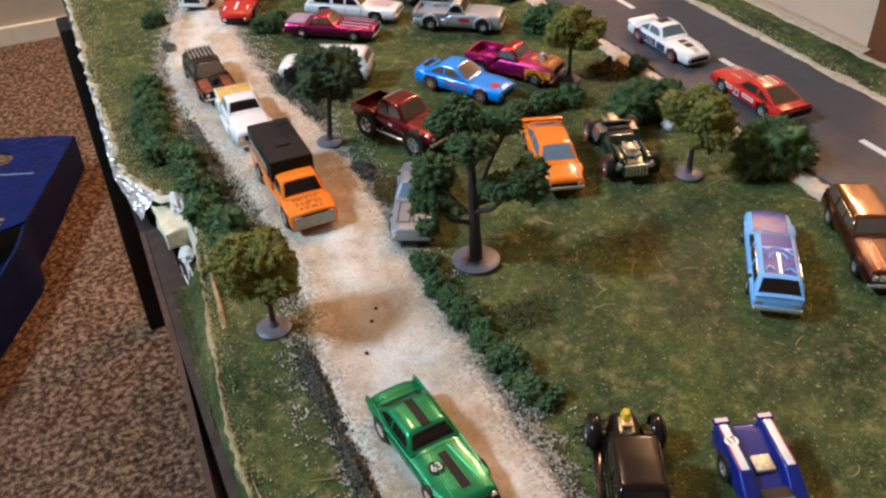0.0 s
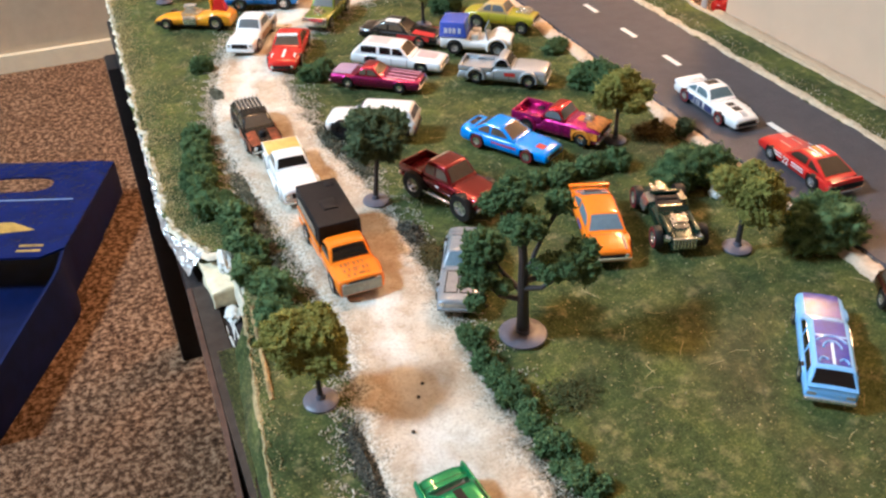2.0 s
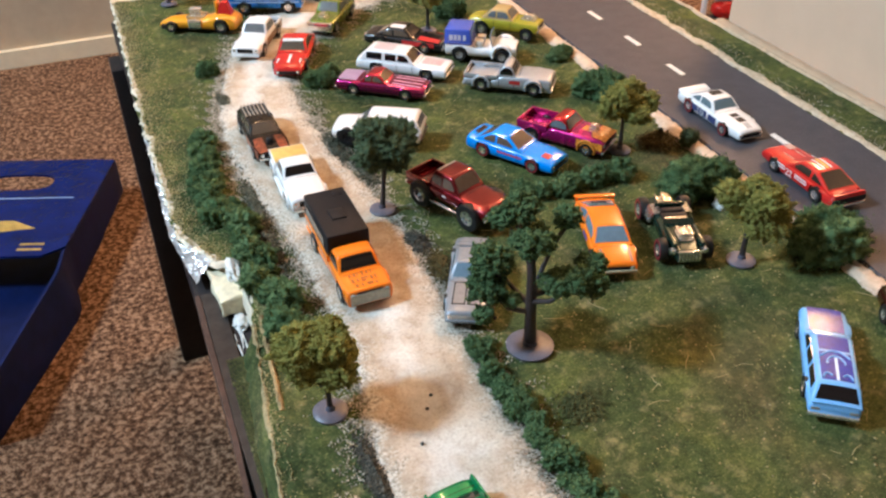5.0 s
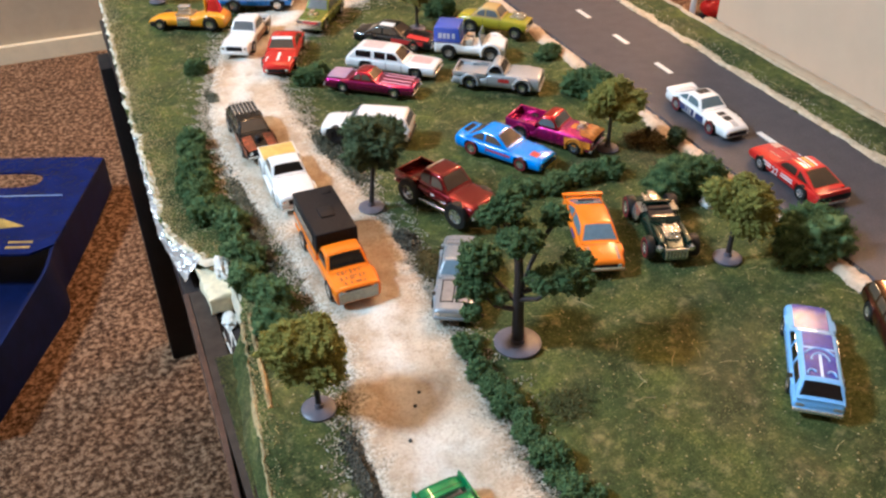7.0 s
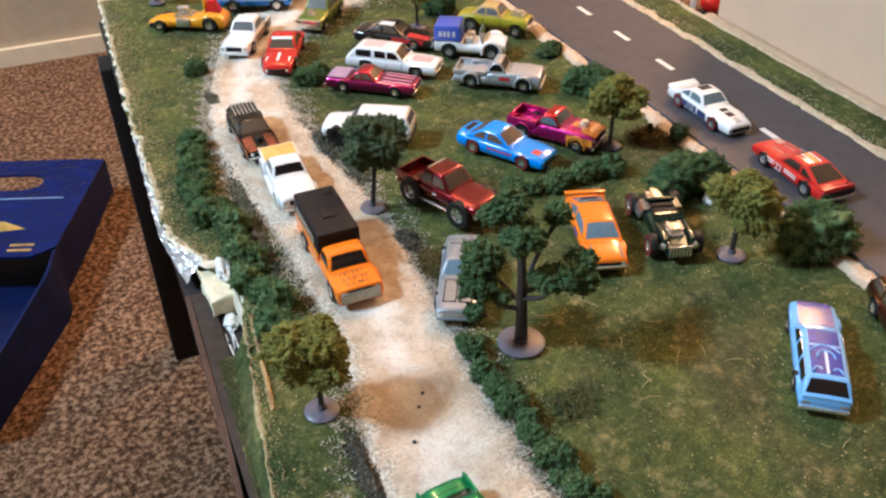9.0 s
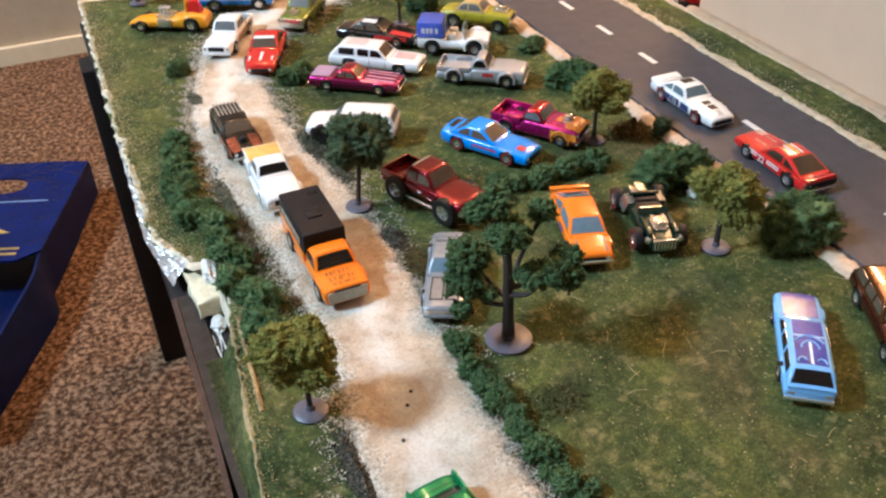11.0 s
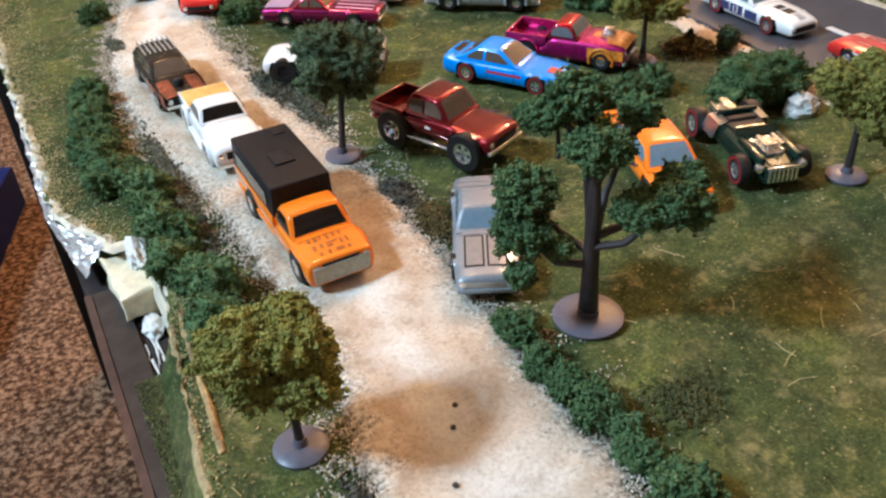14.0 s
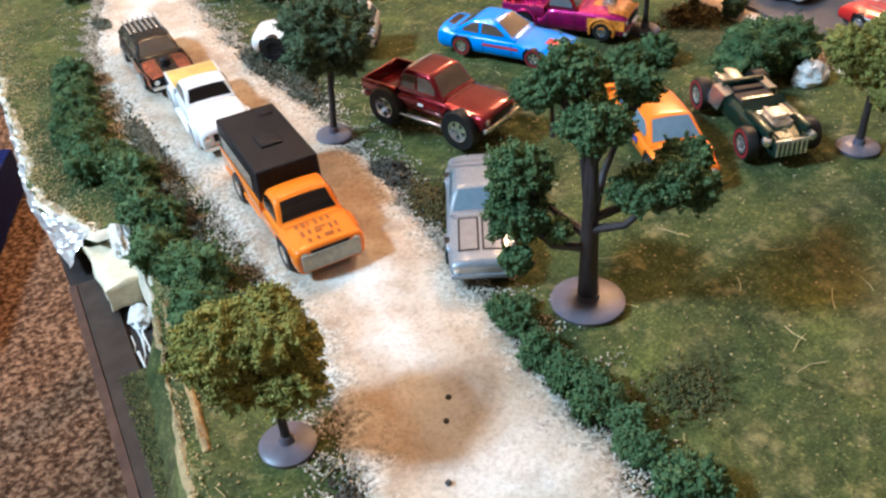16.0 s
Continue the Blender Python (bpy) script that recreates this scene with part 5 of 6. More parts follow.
c = toy("toy_red_race_car", 0.3125, 0.097, 88, "red toy race coupe with white stripes on the road", z=ROADZ)
s = coupe(c, RED, L=74, W=27.5, H=18.5, belt=12.2, hood=11.6, cab=(9, 0, -14, -31), glass=plain("dark_brown_window", (0.04, 0.028, 0.02), 0.1, 0, 0.1, 300), bump=None, nose=9.6)
part("lower_bumper", mbox(-37.7, -36.4, -12.8, 12.8, 3.4, 5.6, 0.4), CHROME, c)
part("stripe", s.roof(-13.5, -0.5, -0.7, 0.7), YELLOWP, c, "yellow roof stripe")
part("hood_roundel", s.patch(26, 33, (-8, -2), 0.16, 5), plain("faded_white_print", (0.6, 0.35, 0.3), 0.4), c)
for y0 in (-4.5, 4.5):
    part("stripe", s.patch(13, 24, (y0 - 0.5, y0 + 0.5), 0.16, 6), plain("faded_red_white_print", (0.6, 0.25, 0.2), 0.4), c)
    part("stripe", s.roof(-13.5, -0.5, y0 * 0.62 - 0.7, y0 * 0.62 + 0.7), WHITEP, c)
side_bars(c, s, [(10, 22, 7, 7.9), (10, 22, 8.8, 9.7), (-12, 0, 7, 7.9), (-12, 0, 8.8, 9.7)], WHITEP)
for sy in (1, -1):
    text_on(c, "22", 6.6, pose(5 * MM, sy * 14.2 * MM, 7.6 * MM, 90, 0, 180 if sy > 0 else 0), WHITEP)
part("rear_panel", mbox(-37.6, -35.8, -12.6, 12.6, 6, 10, 0.4), BLACK, c)
part("duck_tail", frustum(-30, -35, -36.8, -37, 10, 12.8, 12.4, 11.8, 0.5), RED, c)

# near lawn
c = toy("toy_blue_station_wagon", 0.1965, -0.0515, 53.5, "light blue toy wagon with dark blue scroll prints on its roof")
LB = paint((0.20, 0.47, 0.88))
s = wagon(c, LB, lens=GREYBASE, L=75, W=25.5, H=18.5, belt=12.4, cab=(13, 6, -30, -37), sides=((0.05, 0.25), (0.3, 0.52), (0.58, 0.86)))
part("hood_print", s.patch(16, 36, (-8.6, 8.6), 0.15, 8), plain("violet_blue_print", (0.07, 0.075, 0.38), 0.22, 0.0, 0.4, 200, spec=0.3), c, "dark blue hood print")
roofp = plain("blue_scroll_print", (0.016, 0.040, 0.36), 0.32, 0.0, 0.3, 220, spec=0.12)
for x0, x1, y0, y1 in ((-6.5, 4.5, -7.2, 7.2), (-28, -8, -7.4, 7.4)):
    part("roof_print", s.roof(x0, x1, y0, y1), roofp, c, "dark blue roof print")
part("scroll", s.roof(-28, -12, -0.7, 0.7, 0.3), LB, c, "light blue anchor scroll")
for sy in (1, -1):
    for path in ([(-11.0 - 2.6 * (1 - math.cos(a)), sy * 4.2 * math.sin(a * 0.62)) for a in np.linspace(0, 3.4, 14)],
                 [(-27.0 + 3.4 * math.sin(a), sy * (6.6 - 2.2 * (1 - math.cos(a)))) for a in np.linspace(0, 2.6, 12)],
                 [(-7.2 - 0.10 * (q ** 2), sy * q) for q in np.linspace(0, 6.8, 8)]):
        part("scroll", tube([(px * MM, py * MM, 18.98 * MM) for px, py in path], [0.5 * MM] * len(path), 6), LB, c)

c = toy("toy_copper_wagon", 0.253, -0.0585, -117, "dark copper toy wagon with a golden reflection put into its roof colour and a chrome bumper")
CU = paint((0.050, 0.010, 0.006), 0.4, 0.26, 0.4)
# the roof's golden colour holds a painted warm reflection
s = wagon(c, CU, L=76, W=27.5, H=21, belt=13.6, hood=13, nose=12.4, cab=(8, 2, -31, -36), roof=paint((0.11, 0.038, 0.010), 0.6, 0.16), glass=BROWNGLASS)
for sy in (1, -1):
    for y0 in (3.4, 7.0):
        part("pinstripe", s.patch(14, 35, lambda x, q=sy, h=y0: tuple(sorted((q * h, q * (h + 0.8)))), 0.16, 6), plain("copper_pinstripe", (0.45, 0.12, 0.03), 0.3, 0.4), c)

c = toy("toy_vintage_sedan", 0.0567, -0.1365, 64, "black vintage toy sedan with an exposed chrome and yellow engine")
BLK = paint((0.009, 0.0055, 0.005), 0.0, 0.16, 0.06)
tops = [(33, 8), (20, 9), (12, 13.5), (-28, 13.5), (-35, 9)]
s = Shell(66, 21, 3.0, tops, (23, -20), (4, 4), [(-33, 0.8), (-20, 1), (8, 1), (33, 0.5)], 1.0, 1.0)
part("body", s.mesh(), BLK, c)
cabin(c, s, (11, 8, -18, -28, 12.6, 23, 9.8, 8.6), BLK, DARKGLASS)
engine(c, 22, 8, 3.0, 8, plain("pale_brass", (0.75, 0.66, 0.46), 0.25, 0.9, 0.1, 400))
part("intake", frustum(27, 25.5, 22, 21, 13, 17.5, 2.0, 1.2, 0.5), YELLOWP, c, "yellow engine intake")
for sy in (1, -1):
    for xa in (23, -20):
        fender(c, xa, sy * 12.2, 6.3, 4.6, BLK)
    part("running_board", mbox(-14, 17, sy * 12 - 1.6, sy * 12 + 1.6, 3.0, 4.4, 0.3), BLK, c)
four_wheels(c, (23, -20), (5.8, 6.2), 15.4, (4.4, 4.8))

c = toy("toy_racing_prototype", 0.0968, -0.1712, -107, "blue toy racing prototype with white and red stripes")
NAVY = paint((0.008, 0.022, 0.22), 0.3, 0.2)
tops = [(38, 5), (28, 9.5), (16, 9), (0, 9), (-18, 11.5), (-36, 13), (-38, 12)]
s = Shell(74, 24.5, 2.0, tops, (22, -21), (5.4, 5.8), [(-38, 0.97), (-10, 1), (10, 0.92), (24, 0.98), (38, 0.8)], 0.4)
part("body", s.mesh(), NAVY, c)
for sy in (1, -1):
    part("pontoon", frustum(0, -12, -36.5, -37, 9, 15, 3.2, 2.8, 0.9), NAVY, c).location = (0, sy * 8.9 * MM, 0)
    part("stripe", mbox(-34.3, -12, sy * 8.9 - 1.5, sy * 8.9 + 1.5, 14.6, 15.18, 0.05), WHITEP, c)
    part("stripe", mbox(-34.3, -12, sy * 8.9 + sy * 1.6 - 0.4, sy * 8.9 + sy * 1.6 + 0.4, 14.6, 15.14, 0.05), REDP, c)
    part("stripe", s.patch(0, 34, lambda x, q=sy: tuple(sorted((q * 8.6, q * 10.6))), 0.16, 8), WHITEP, c)
    part("tail_wing", mbox(-38.2, -35.0, sy * 8.9 - 3.4, sy * 8.9 + 3.4, 14.0, 15.4, 0.5), NAVY, c)
    part("wing_stripe", mbox(-37.7, -35.6, sy * 8.9 - 2.6, sy * 8.9 + 2.6, 15.1, 15.5, 0.05), plain("pinkish_white_print", (0.7, 0.55, 0.55), 0.35), c)
part("engine_cover", mbox(-20, -12.5, -3.8, 3.8, 11, 13.0, 0.5), plain("pale_gold", (0.72, 0.64, 0.46), 0.4, 0.3, 0.35, 700), c)
part("cockpit", mbox(-6, 6, -6, 6, 8.6, 11.2, 1.0), BLACK, c)
part("windscreen", frustum(9, 6, 0, -2, 8.5, 12.4, 7, 5.4, 0.8), BLUEGLASS, c)
disc(c, -26, -8.9, 15.3, 2.7, WHITEP)
text_on(c, "17", 4.2, pose(-26 * MM, -8.9 * MM, 15.45 * MM, 0, 0, 110), BLACKP)
four_wheels(c, (22, -21), (5.4, 5.8), 12.7, (4.6, 5.6))
chassis(c, s)

c = toy("toy_white_car", 0.222, -0.142, -115, "white toy car at the edge of the turf")
s = coupe(c, WHITE)

# ---- model trees, bushes and hedges ----
LEAF_DARK = flakes("dark_green_foam", [(0.3, (0.085, 0.150, 0.062)), (0.55, (0.145, 0.232, 0.098)), (0.75, (0.23, 0.33, 0.150))], 0.9, 0.4)
LEAF_OLIVE = flakes("olive_foam", [(0.3, (0.27, 0.265, 0.065)), (0.55, (0.38, 0.37, 0.10)), (0.75, (0.50, 0.47, 0.16))], 0.9, 0.4)
LEAF_DEEP = flakes("deep_green_foam", [(0.3, (0.090, 0.130, 0.068)), (0.55, (0.145, 0.195, 0.100)), (0.75, (0.22, 0.27, 0.15))], 0.9, 0.4)
SCRUB = flakes("brown_scrub_foam", [(0.25, (0.035, 0.03, 0.01)), (0.55, (0.085, 0.065, 0.022)), (0.85, (0.16, 0.12, 0.05))])
GRASSTUFT = flakes("soft_olive_tuft", [(0.25, (0.055, 0.062, 0.022)), (0.55, (0.085, 0.092, 0.034)), (0.85, (0.13, 0.125, 0.05))])
GREYSCRUB = flakes("grey_lichen_foam", [(0.25, (0.03, 0.035, 0.02)), (0.55, (0.10, 0.10, 0.07)), (0.85, (0.25, 0.23, 0.17))])
CHARCOAL = flakes("charcoal_scrub_foam", [(0.25, (0.03, 0.028, 0.022)), (0.55, (0.075, 0.07, 0.055)), (0.75, (0.19, 0.17, 0.13))])
TRUNK = plain("dark_plastic_trunk", (0.035, 0.026, 0.028), 0.5, 0, 0.25, 300, 0.2)
TREE_BASE = plain("grey_violet_plastic", (0.115, 0.108, 0.14), 0.42, 0, 0.15, 250, 0.1)


def ball(sub):
    b = bmesh.new()
    bmesh.ops.create_icosphere(b, subdivisions=sub, radius=1)
    v = np.array([w.co[:] for w in b.verts])
    f = np.array([[w.index for w in q.verts] for q in b.faces])
    b.free()
    return v, f


CORE_V, CORE_F = ball(4)


def lumps(d, seed):
    """Uneven radius of a foam tuft in the directions d."""
    o = Vector((seed * 1.37, seed * 0.61, 0))
    return np.array([1 + 0.34 * noise.noise(Vector(v) * 1.7 + o) + 0.56 * noise.noise(Vector(v) * 3.1 + o) + 0.30 * noise.noise(Vector(v) * 6.0 + o) for v in d])


def clump(parent, name, ell, n, size, mat, seed, floor=None, core=0.78):
    """One foam tuft: an uneven body grown over with fine granules, some standing off."""
    cx, cy, cz, rx, ry, rz = ell
    r = np.random.default_rng(seed + 500)
    rad, at = np.array((rx, ry, rz)), np.array((cx, cy, cz))
    cv = CORE_V * (core * lumps(CORE_V, seed) * r.uniform(0.94, 1.05, len(CORE_V)))[:, None] * rad + at
    m = int(n * 1.7)
    d = r.normal(size=(m, 3))
    d /= np.linalg.norm(d, axis=1)[:, None]
    k = core * lumps(d, seed) * np.where(r.uniform(0, 1, m) < 0.8, r.uniform(0.95, 1.07, m), r.uniform(1.03, 1.22, m))
    p = d * k[:, None] * rad + at
    if floor is not None:
        p = p[p[:, 2] > floor]
        cv[:, 2] = np.maximum(cv[:, 2], floor)
    ob = granules(name, p, r.uniform(0.5, 1.25, len(p)) * size * 0.72, mat, parent, "", r, 1.0, False)
    me = ob.data
    g = np.empty(len(me.vertices) * 3)
    me.vertices.foreach_get("co", g)
    gv, nf = g.reshape(-1, 3), len(me.polygons)
    gf = np.arange(nf * 3).copy()
    me.loops.foreach_get("vertex_index", gf)
    v, f = np.vstack((gv, cv)), np.vstack((gf.reshape(-1, 3), CORE_F + len(gv)))
    me.clear_geometry()
    me.vertices.add(len(v))
    me.vertices.foreach_set("co", v.ravel())
    me.loops.add(f.size)
    me.loops.foreach_set("vertex_index", f.ravel().astype(np.int32))
    me.polygons.add(len(f))
    me.polygons.foreach_set("loop_start", np.arange(0, f.size, 3, dtype=np.int32))
    me.update(calc_edges=True)
    return ob


def tree(x, y, h, crowns, mat, label, base_r=0.0085, n=1900, trunk_r=0.0016, size=0.0011, seed=1, lean=(0, 0), bare=()):
    t = thing("model_tree", pose(x, y, 0.001), label, "model tree", "model trees")
    part("base", lathe([(base_r, 0), (base_r * 1.02, 0.0012), (base_r * 0.85, 0.0022), (base_r * 0.3, 0.0026), (trunk_r * 1.6, 0.005)], 28), TREE_BASE, t, "grey violet plastic base disc")
    r = random.Random(seed)
    top = Vector((lean[0], lean[1], h * 0.62))
    part("trunk", tube([(0, 0, 0.001), (top.x * 0.3, top.y * 0.3, h * 0.2), (top.x * 0.6, top.y * 0.6, h * 0.42), tuple(top)], [trunk_r * 1.35, trunk_r * 1.1, trunk_r * 0.95, trunk_r * 0.6], 18), TRUNK, t)
    for i, (dx, dy, dz, rx, ry, rz) in enumerate(crowns):
        z0 = min(h * r.uniform(0.24, 0.36), dz * 0.7)
        f = z0 / (h * 0.62)
        st = Vector((top.x * f, top.y * f, z0))
        e = Vector((dx, dy, dz - rz * 0.2))
        m = st.lerp(e, 0.5) + Vector((r.uniform(-0.003, 0.003), r.uniform(-0.003, 0.003), -0.0035))
        if i not in bare:
            part("limb", tube([tuple(st), tuple(m), tuple(e)], [trunk_r * 0.62, trunk_r * 0.46, trunk_r * 0.2], 8), TRUNK, t)
        for k in range(2 if i in bare else 4):
            a = r.uniform(0, 6.28)
            e2 = e + Vector((rx * 0.7 * math.cos(a), ry * 0.7 * math.sin(a), rz * r.uniform(-0.3, 0.5)))
            part("twig", tube([tuple(m.lerp(e, 0.5)), tuple(e2)], [trunk_r * 0.35, trunk_r * 0.15], 6), TRUNK, t)
        if n < 5000:
            clump(t, "crown", (dx, dy, dz, rx * 0.86, ry * 0.86, rz * 0.80), n, size, mat, seed * 31 + i)
            continue
        q = np.random.default_rng(seed * 7 + i)
        for k in range(12):
            u = q.normal(size=3)
            u *= (q.uniform(0.52, 0.72) if k else 0.0) / np.linalg.norm(u)
            w = q.uniform(0.30, 0.54) if k else 0.66
            clump(t, "crown", (dx + u[0] * rx, dy + u[1] * ry, dz + u[2] * rz, rx * w, ry * w, rz * w), n // 7, size, mat, seed * 31 + i * 13 + k)
    return t


# left pads, top pads, right pads, each (x, y, z, radius) from the trunk's foot
PADS = [(-0.016, 0.017, 0.050, 0.0115), (-0.019, 0.013, 0.037, 0.0115), (-0.012, 0.022, 0.044, 0.0105), (-0.025, 0.005, 0.026, 0.0056), (-0.010, 0.004, 0.032, 0.0050),
        (-0.007, -0.009, 0.0755, 0.0105), (0.000, -0.003, 0.0715, 0.0090), (-0.007, 0.003, 0.0875, 0.0098), (-0.015, 0.007, 0.0815, 0.0072),
        (0.003, -0.018, 0.0545, 0.0088), (0.012, -0.022, 0.0560, 0.0094), (0.020, -0.023, 0.0525, 0.0080), (0.024, -0.014, 0.0570, 0.0080), (0.020, 0.006, 0.0735, 0.0078)]
tree(0.067, 0.023, 0.108, [(x, y, z, r * 1.08, r * 1.08, r * 0.88) for x, y, z, r in PADS], LEAF_DARK, "tall dark green model tree with separate foliage pads", 0.0125, 2600, 0.0027, 0.0008, 3, (-0.005, -0.006), (0, 3, 4, 6, 8, 9, 11))
tree(-0.044, 0.017, 0.052, [(-0.003, 0.001, 0.036, 0.021, 0.020, 0.0165)], LEAF_OLIVE, "olive model tree beside the dirt track", 0.0085, 12500, 0.0012, 0.00072, 4)
tree(0.0368, 0.179, 0.066, [(0.0065, 0.005, 0.046, 0.022, 0.021, 0.020)], LEAF_DEEP, "deep green round model tree", 0.0085, 12500, 0.0014, 0.00072, 5, (0.004, 0))
tree(0.217, 0.043, 0.056, [(0.001, 0, 0.037, 0.022, 0.021, 0.0185)], LEAF_OLIVE, "olive round model tree near the road", 0.0085, 12500, 0.0014, 0.00072, 6)
tree(0.220, 0.187, 0.054, [(0.006, 0.002, 0.034, 0.021, 0.020, 0.018)], LEAF_OLIVE, "olive model tree beside the road shoulder", 0.008, 10500, 0.0013, 0.00075, 7)
tree(0.174, 0.455, 0.056, [(0.0, 0, 0.036, 0.019, 0.019, 0.017)], LEAF_OLIVE, "olive model tree on the far turf", 0.008, 9000, 0.0013, 0.0008, 8)
tree(-0.042, 0.626, 0.062, [(-0.006, 0, 0.044, 0.022, 0.02, 0.016), (0.01, 0.004, 0.046, 0.014, 0.014, 0.012)], LEAF_DEEP, "dark model tree at the far corner", 0.008, 4000, 0.0016, 0.0008, 9, (0.003, 0))


def bush(x, y, rx, ry, rz, mat, label, seed, lumps=5, n=420, name="model_bush"):
    t = thing(name, pose(x, y, 0.0), label, "model bush", "model bushes")
    r = random.Random(seed)
    for i in range(lumps):
        a, q = r.uniform(0, 6.28), r.uniform(0, 0.62)
        s = r.uniform(0.5, 0.72)
        clump(t, "clump", (q * rx * math.cos(a), q * ry * math.sin(a), rz * r.uniform(0.35, 0.62), rx * s, ry * s, rz * s * 0.9), int(n * 2.2), 0.0008, mat, seed * 17 + i, -0.001)
    return t


def scrub(x, y, rx, ry, rz, mat, label, seed, n=2600, size=0.0006):
    """Low mound of loose crumbs, thinning out towards its edge."""
    r = np.random.default_rng(seed)
    u, v = r.normal(0, 0.45, n), r.normal(0, 0.45, n)
    k = 0.55 + 0.9 * np.array([max(0, noise.noise((a * 2.4, b * 2.4, seed))) for a, b in zip(u, v)])
    h = rz * np.exp(-(u * u + v * v) * 1.6) * k * r.uniform(0.25, 1, n)
    p = np.column_stack((u * rx, v * ry, np.maximum(h, 0.0004)))
    t = thing("model_scrub", pose(x, y, 0.0012), label, "model bush", "model bushes")
    k = np.argmin(np.abs(v[:, None] - np.array((-0.5, 0.0, 0.5))[None]), axis=1)
    for i in range(3):
        granules("clump", p[k == i], r.uniform(0.6, 1.5, int((k == i).sum())) * size, mat, t, "", r, 0.9, False)
    return t


bush(0.266, 0.028, 0.032, 0.023, 0.025, LEAF_DARK, "large dark green foam bush beside the road", 21, 8, 650)
bush(0.237, 0.122, 0.029, 0.022, 0.021, LEAF_DARK, "dark green foam bush near the road shoulder", 22, 8, 600)
bush(-0.036, 0.439, 0.0095, 0.009, 0.013, LEAF_DARK, "small dark green foam bush on the turf", 23, 4)
bush(0.055, 0.381, 0.015, 0.012, 0.014, LEAF_DARK, "dark green foam bush beside the track", 24, 5)
bush(0.254, 0.272, 0.021, 0.017, 0.020, LEAF_DARK, "dark green foam bush by the road", 25, 6)
bush(0.269, 0.176, 0.009, 0.008, 0.013, LEAF_DEEP, "small dark foam bush by the road shoulder", 26, 3)
bush(0.258, 0.354, 0.014, 0.011, 0.010, LEAF_DARK, "small dark foam bush by the road shoulder", 27, 4)
bush(0.209, 0.478, 0.020, 0.014, 0.018, LEAF_DARK, "dark green foam bush on the far turf", 28, 5)
scrub(0.0325, 0.272, 0.008, 0.024, 0.006, GREYSCRUB, "low grey green scrub at the track's edge", 29, 1100)
scrub(0.252, 0.188, 0.015, 0.012, 0.010, SCRUB, "low brown scrub near the road", 30, 3000)
scrub(0.068, -0.025, 0.015, 0.011, 0.0020, GRASSTUFT, "soft olive tuft on the turf beside the hedge", 31, 700, 0.0005)
scrub(0.0450, 0.134, 0.0070, 0.013, 0.0060, CHARCOAL, "low charcoal scrub beside the dirt track", 32, 900)
scrub(0.0500, 0.105, 0.008, 0.016, 0.0040, SCRUB, "low brown scrub beside the dirt track", 34, 1800)
scrub(-0.030, 0.382, 0.006, 0.014, 0.004, GREYSCRUB, "low grey scrub at the track's edge", 33, 900)


def hedge(points, r, label, seed, mat=LEAF_DARK, n=1150, tall=0.95, step=2.6):
    t = thing("model_hedge", pose(points[0][0], points[0][1], 0.0), label, "model hedge", "model hedges")
    q = random.Random(seed)
    pl = smooth_path(points, int(len(points) * step * 1.5))
    for i, (x, y) in enumerate(pl):
        s = r * q.uniform(0.42, 1.1)
        clump(t, "clump", (x - points[0][0] + q.uniform(-1, 1) * r * 0.75, y - points[0][1] + q.uniform(-1, 1) * r * 0.4, s * 0.6 * tall, s, s, s * tall), int(n * 0.72), 0.0008, mat, seed * 13 + i, -0.001)
    return t


hedge([(-0.058, 0.315), (-0.063, 0.272), (-0.061, 0.232), (-0.056, 0.194), (-0.053, 0.158), (-0.051, 0.126), (-0.051, 0.096), (-0.048, 0.078)], 0.0104, "row of dark green foam bushes along the track", 41)
hedge([(0.0445, 0.034), (0.0440, 0.014), (0.0415, -0.006), (0.0430, -0.026), (0.0450, -0.045), (0.0460, -0.063), (0.0510, -0.084)], 0.0070, "row of small dark green foam bushes along the track", 42)
hedge([(0.125, 0.164), (0.140, 0.156), (0.160, 0.152), (0.180, 0.155), (0.202, 0.158)], 0.0088, "row of dark green foam bushes on the turf", 43)
scrub(-0.0362, -0.028, 0.0048, 0.024, 0.0035, CHARCOAL, "thin charcoal scrub along the track's edge", 44, 1800)
scrub(-0.0370, -0.092, 0.0036, 0.034, 0.0030, CHARCOAL, "thin charcoal scrub along the track's edge", 45, 1800)
scrub(0.0640, -0.118, 0.0120, 0.018, 0.0040, CHARCOAL, "dark scrub between the track and the turf", 46, 1500)
scrub(-0.0400, 0.185, 0.0050, 0.060, 0.0035, GREYSCRUB, "loose grey scrub between hedge and track", 47, 3600)
scrub(0.0420, 0.232, 0.0070, 0.022, 0.0050, GREYSCRUB, "grey green scrub at the track's edge", 48, 900)

# ---- blue tray box on the carpet ----
BLUECARD = plain("glossy_blue_card", (0.0012, 0.0100, 0.100), 0.25, 0, 0.3, 26, 0.7, coat=0.12, bump_size=0.008, spec=0.15)
BLUECARD_IN = plain("dark_blue_card", (0.005, 0.012, 0.065), 0.45, 0, 0.25, 40, spec=0.12)
GOLDP = plain("gold_print", (0.55, 0.38, 0.10), 0.35, 0.2, 0.35, 60)
BW, BL, BH, BT = 0.36, 0.52, 0.068, 0.004
FY0, FY1, HX, HY, HA, HB = -0.255, 0.0, -0.122, -0.066, 0.050, 0.022
tray = thing("cardboard_box", pose(-0.143, 1.010, FLOOR + 0.001, 0, 0, -20.5), "glossy dark blue cardboard box with an opened top on the carpet", "box")
part("bottom", box(-BW, -0.001, -BL, -0.11, 0, BT, 0.0005), BLUECARD_IN, tray)
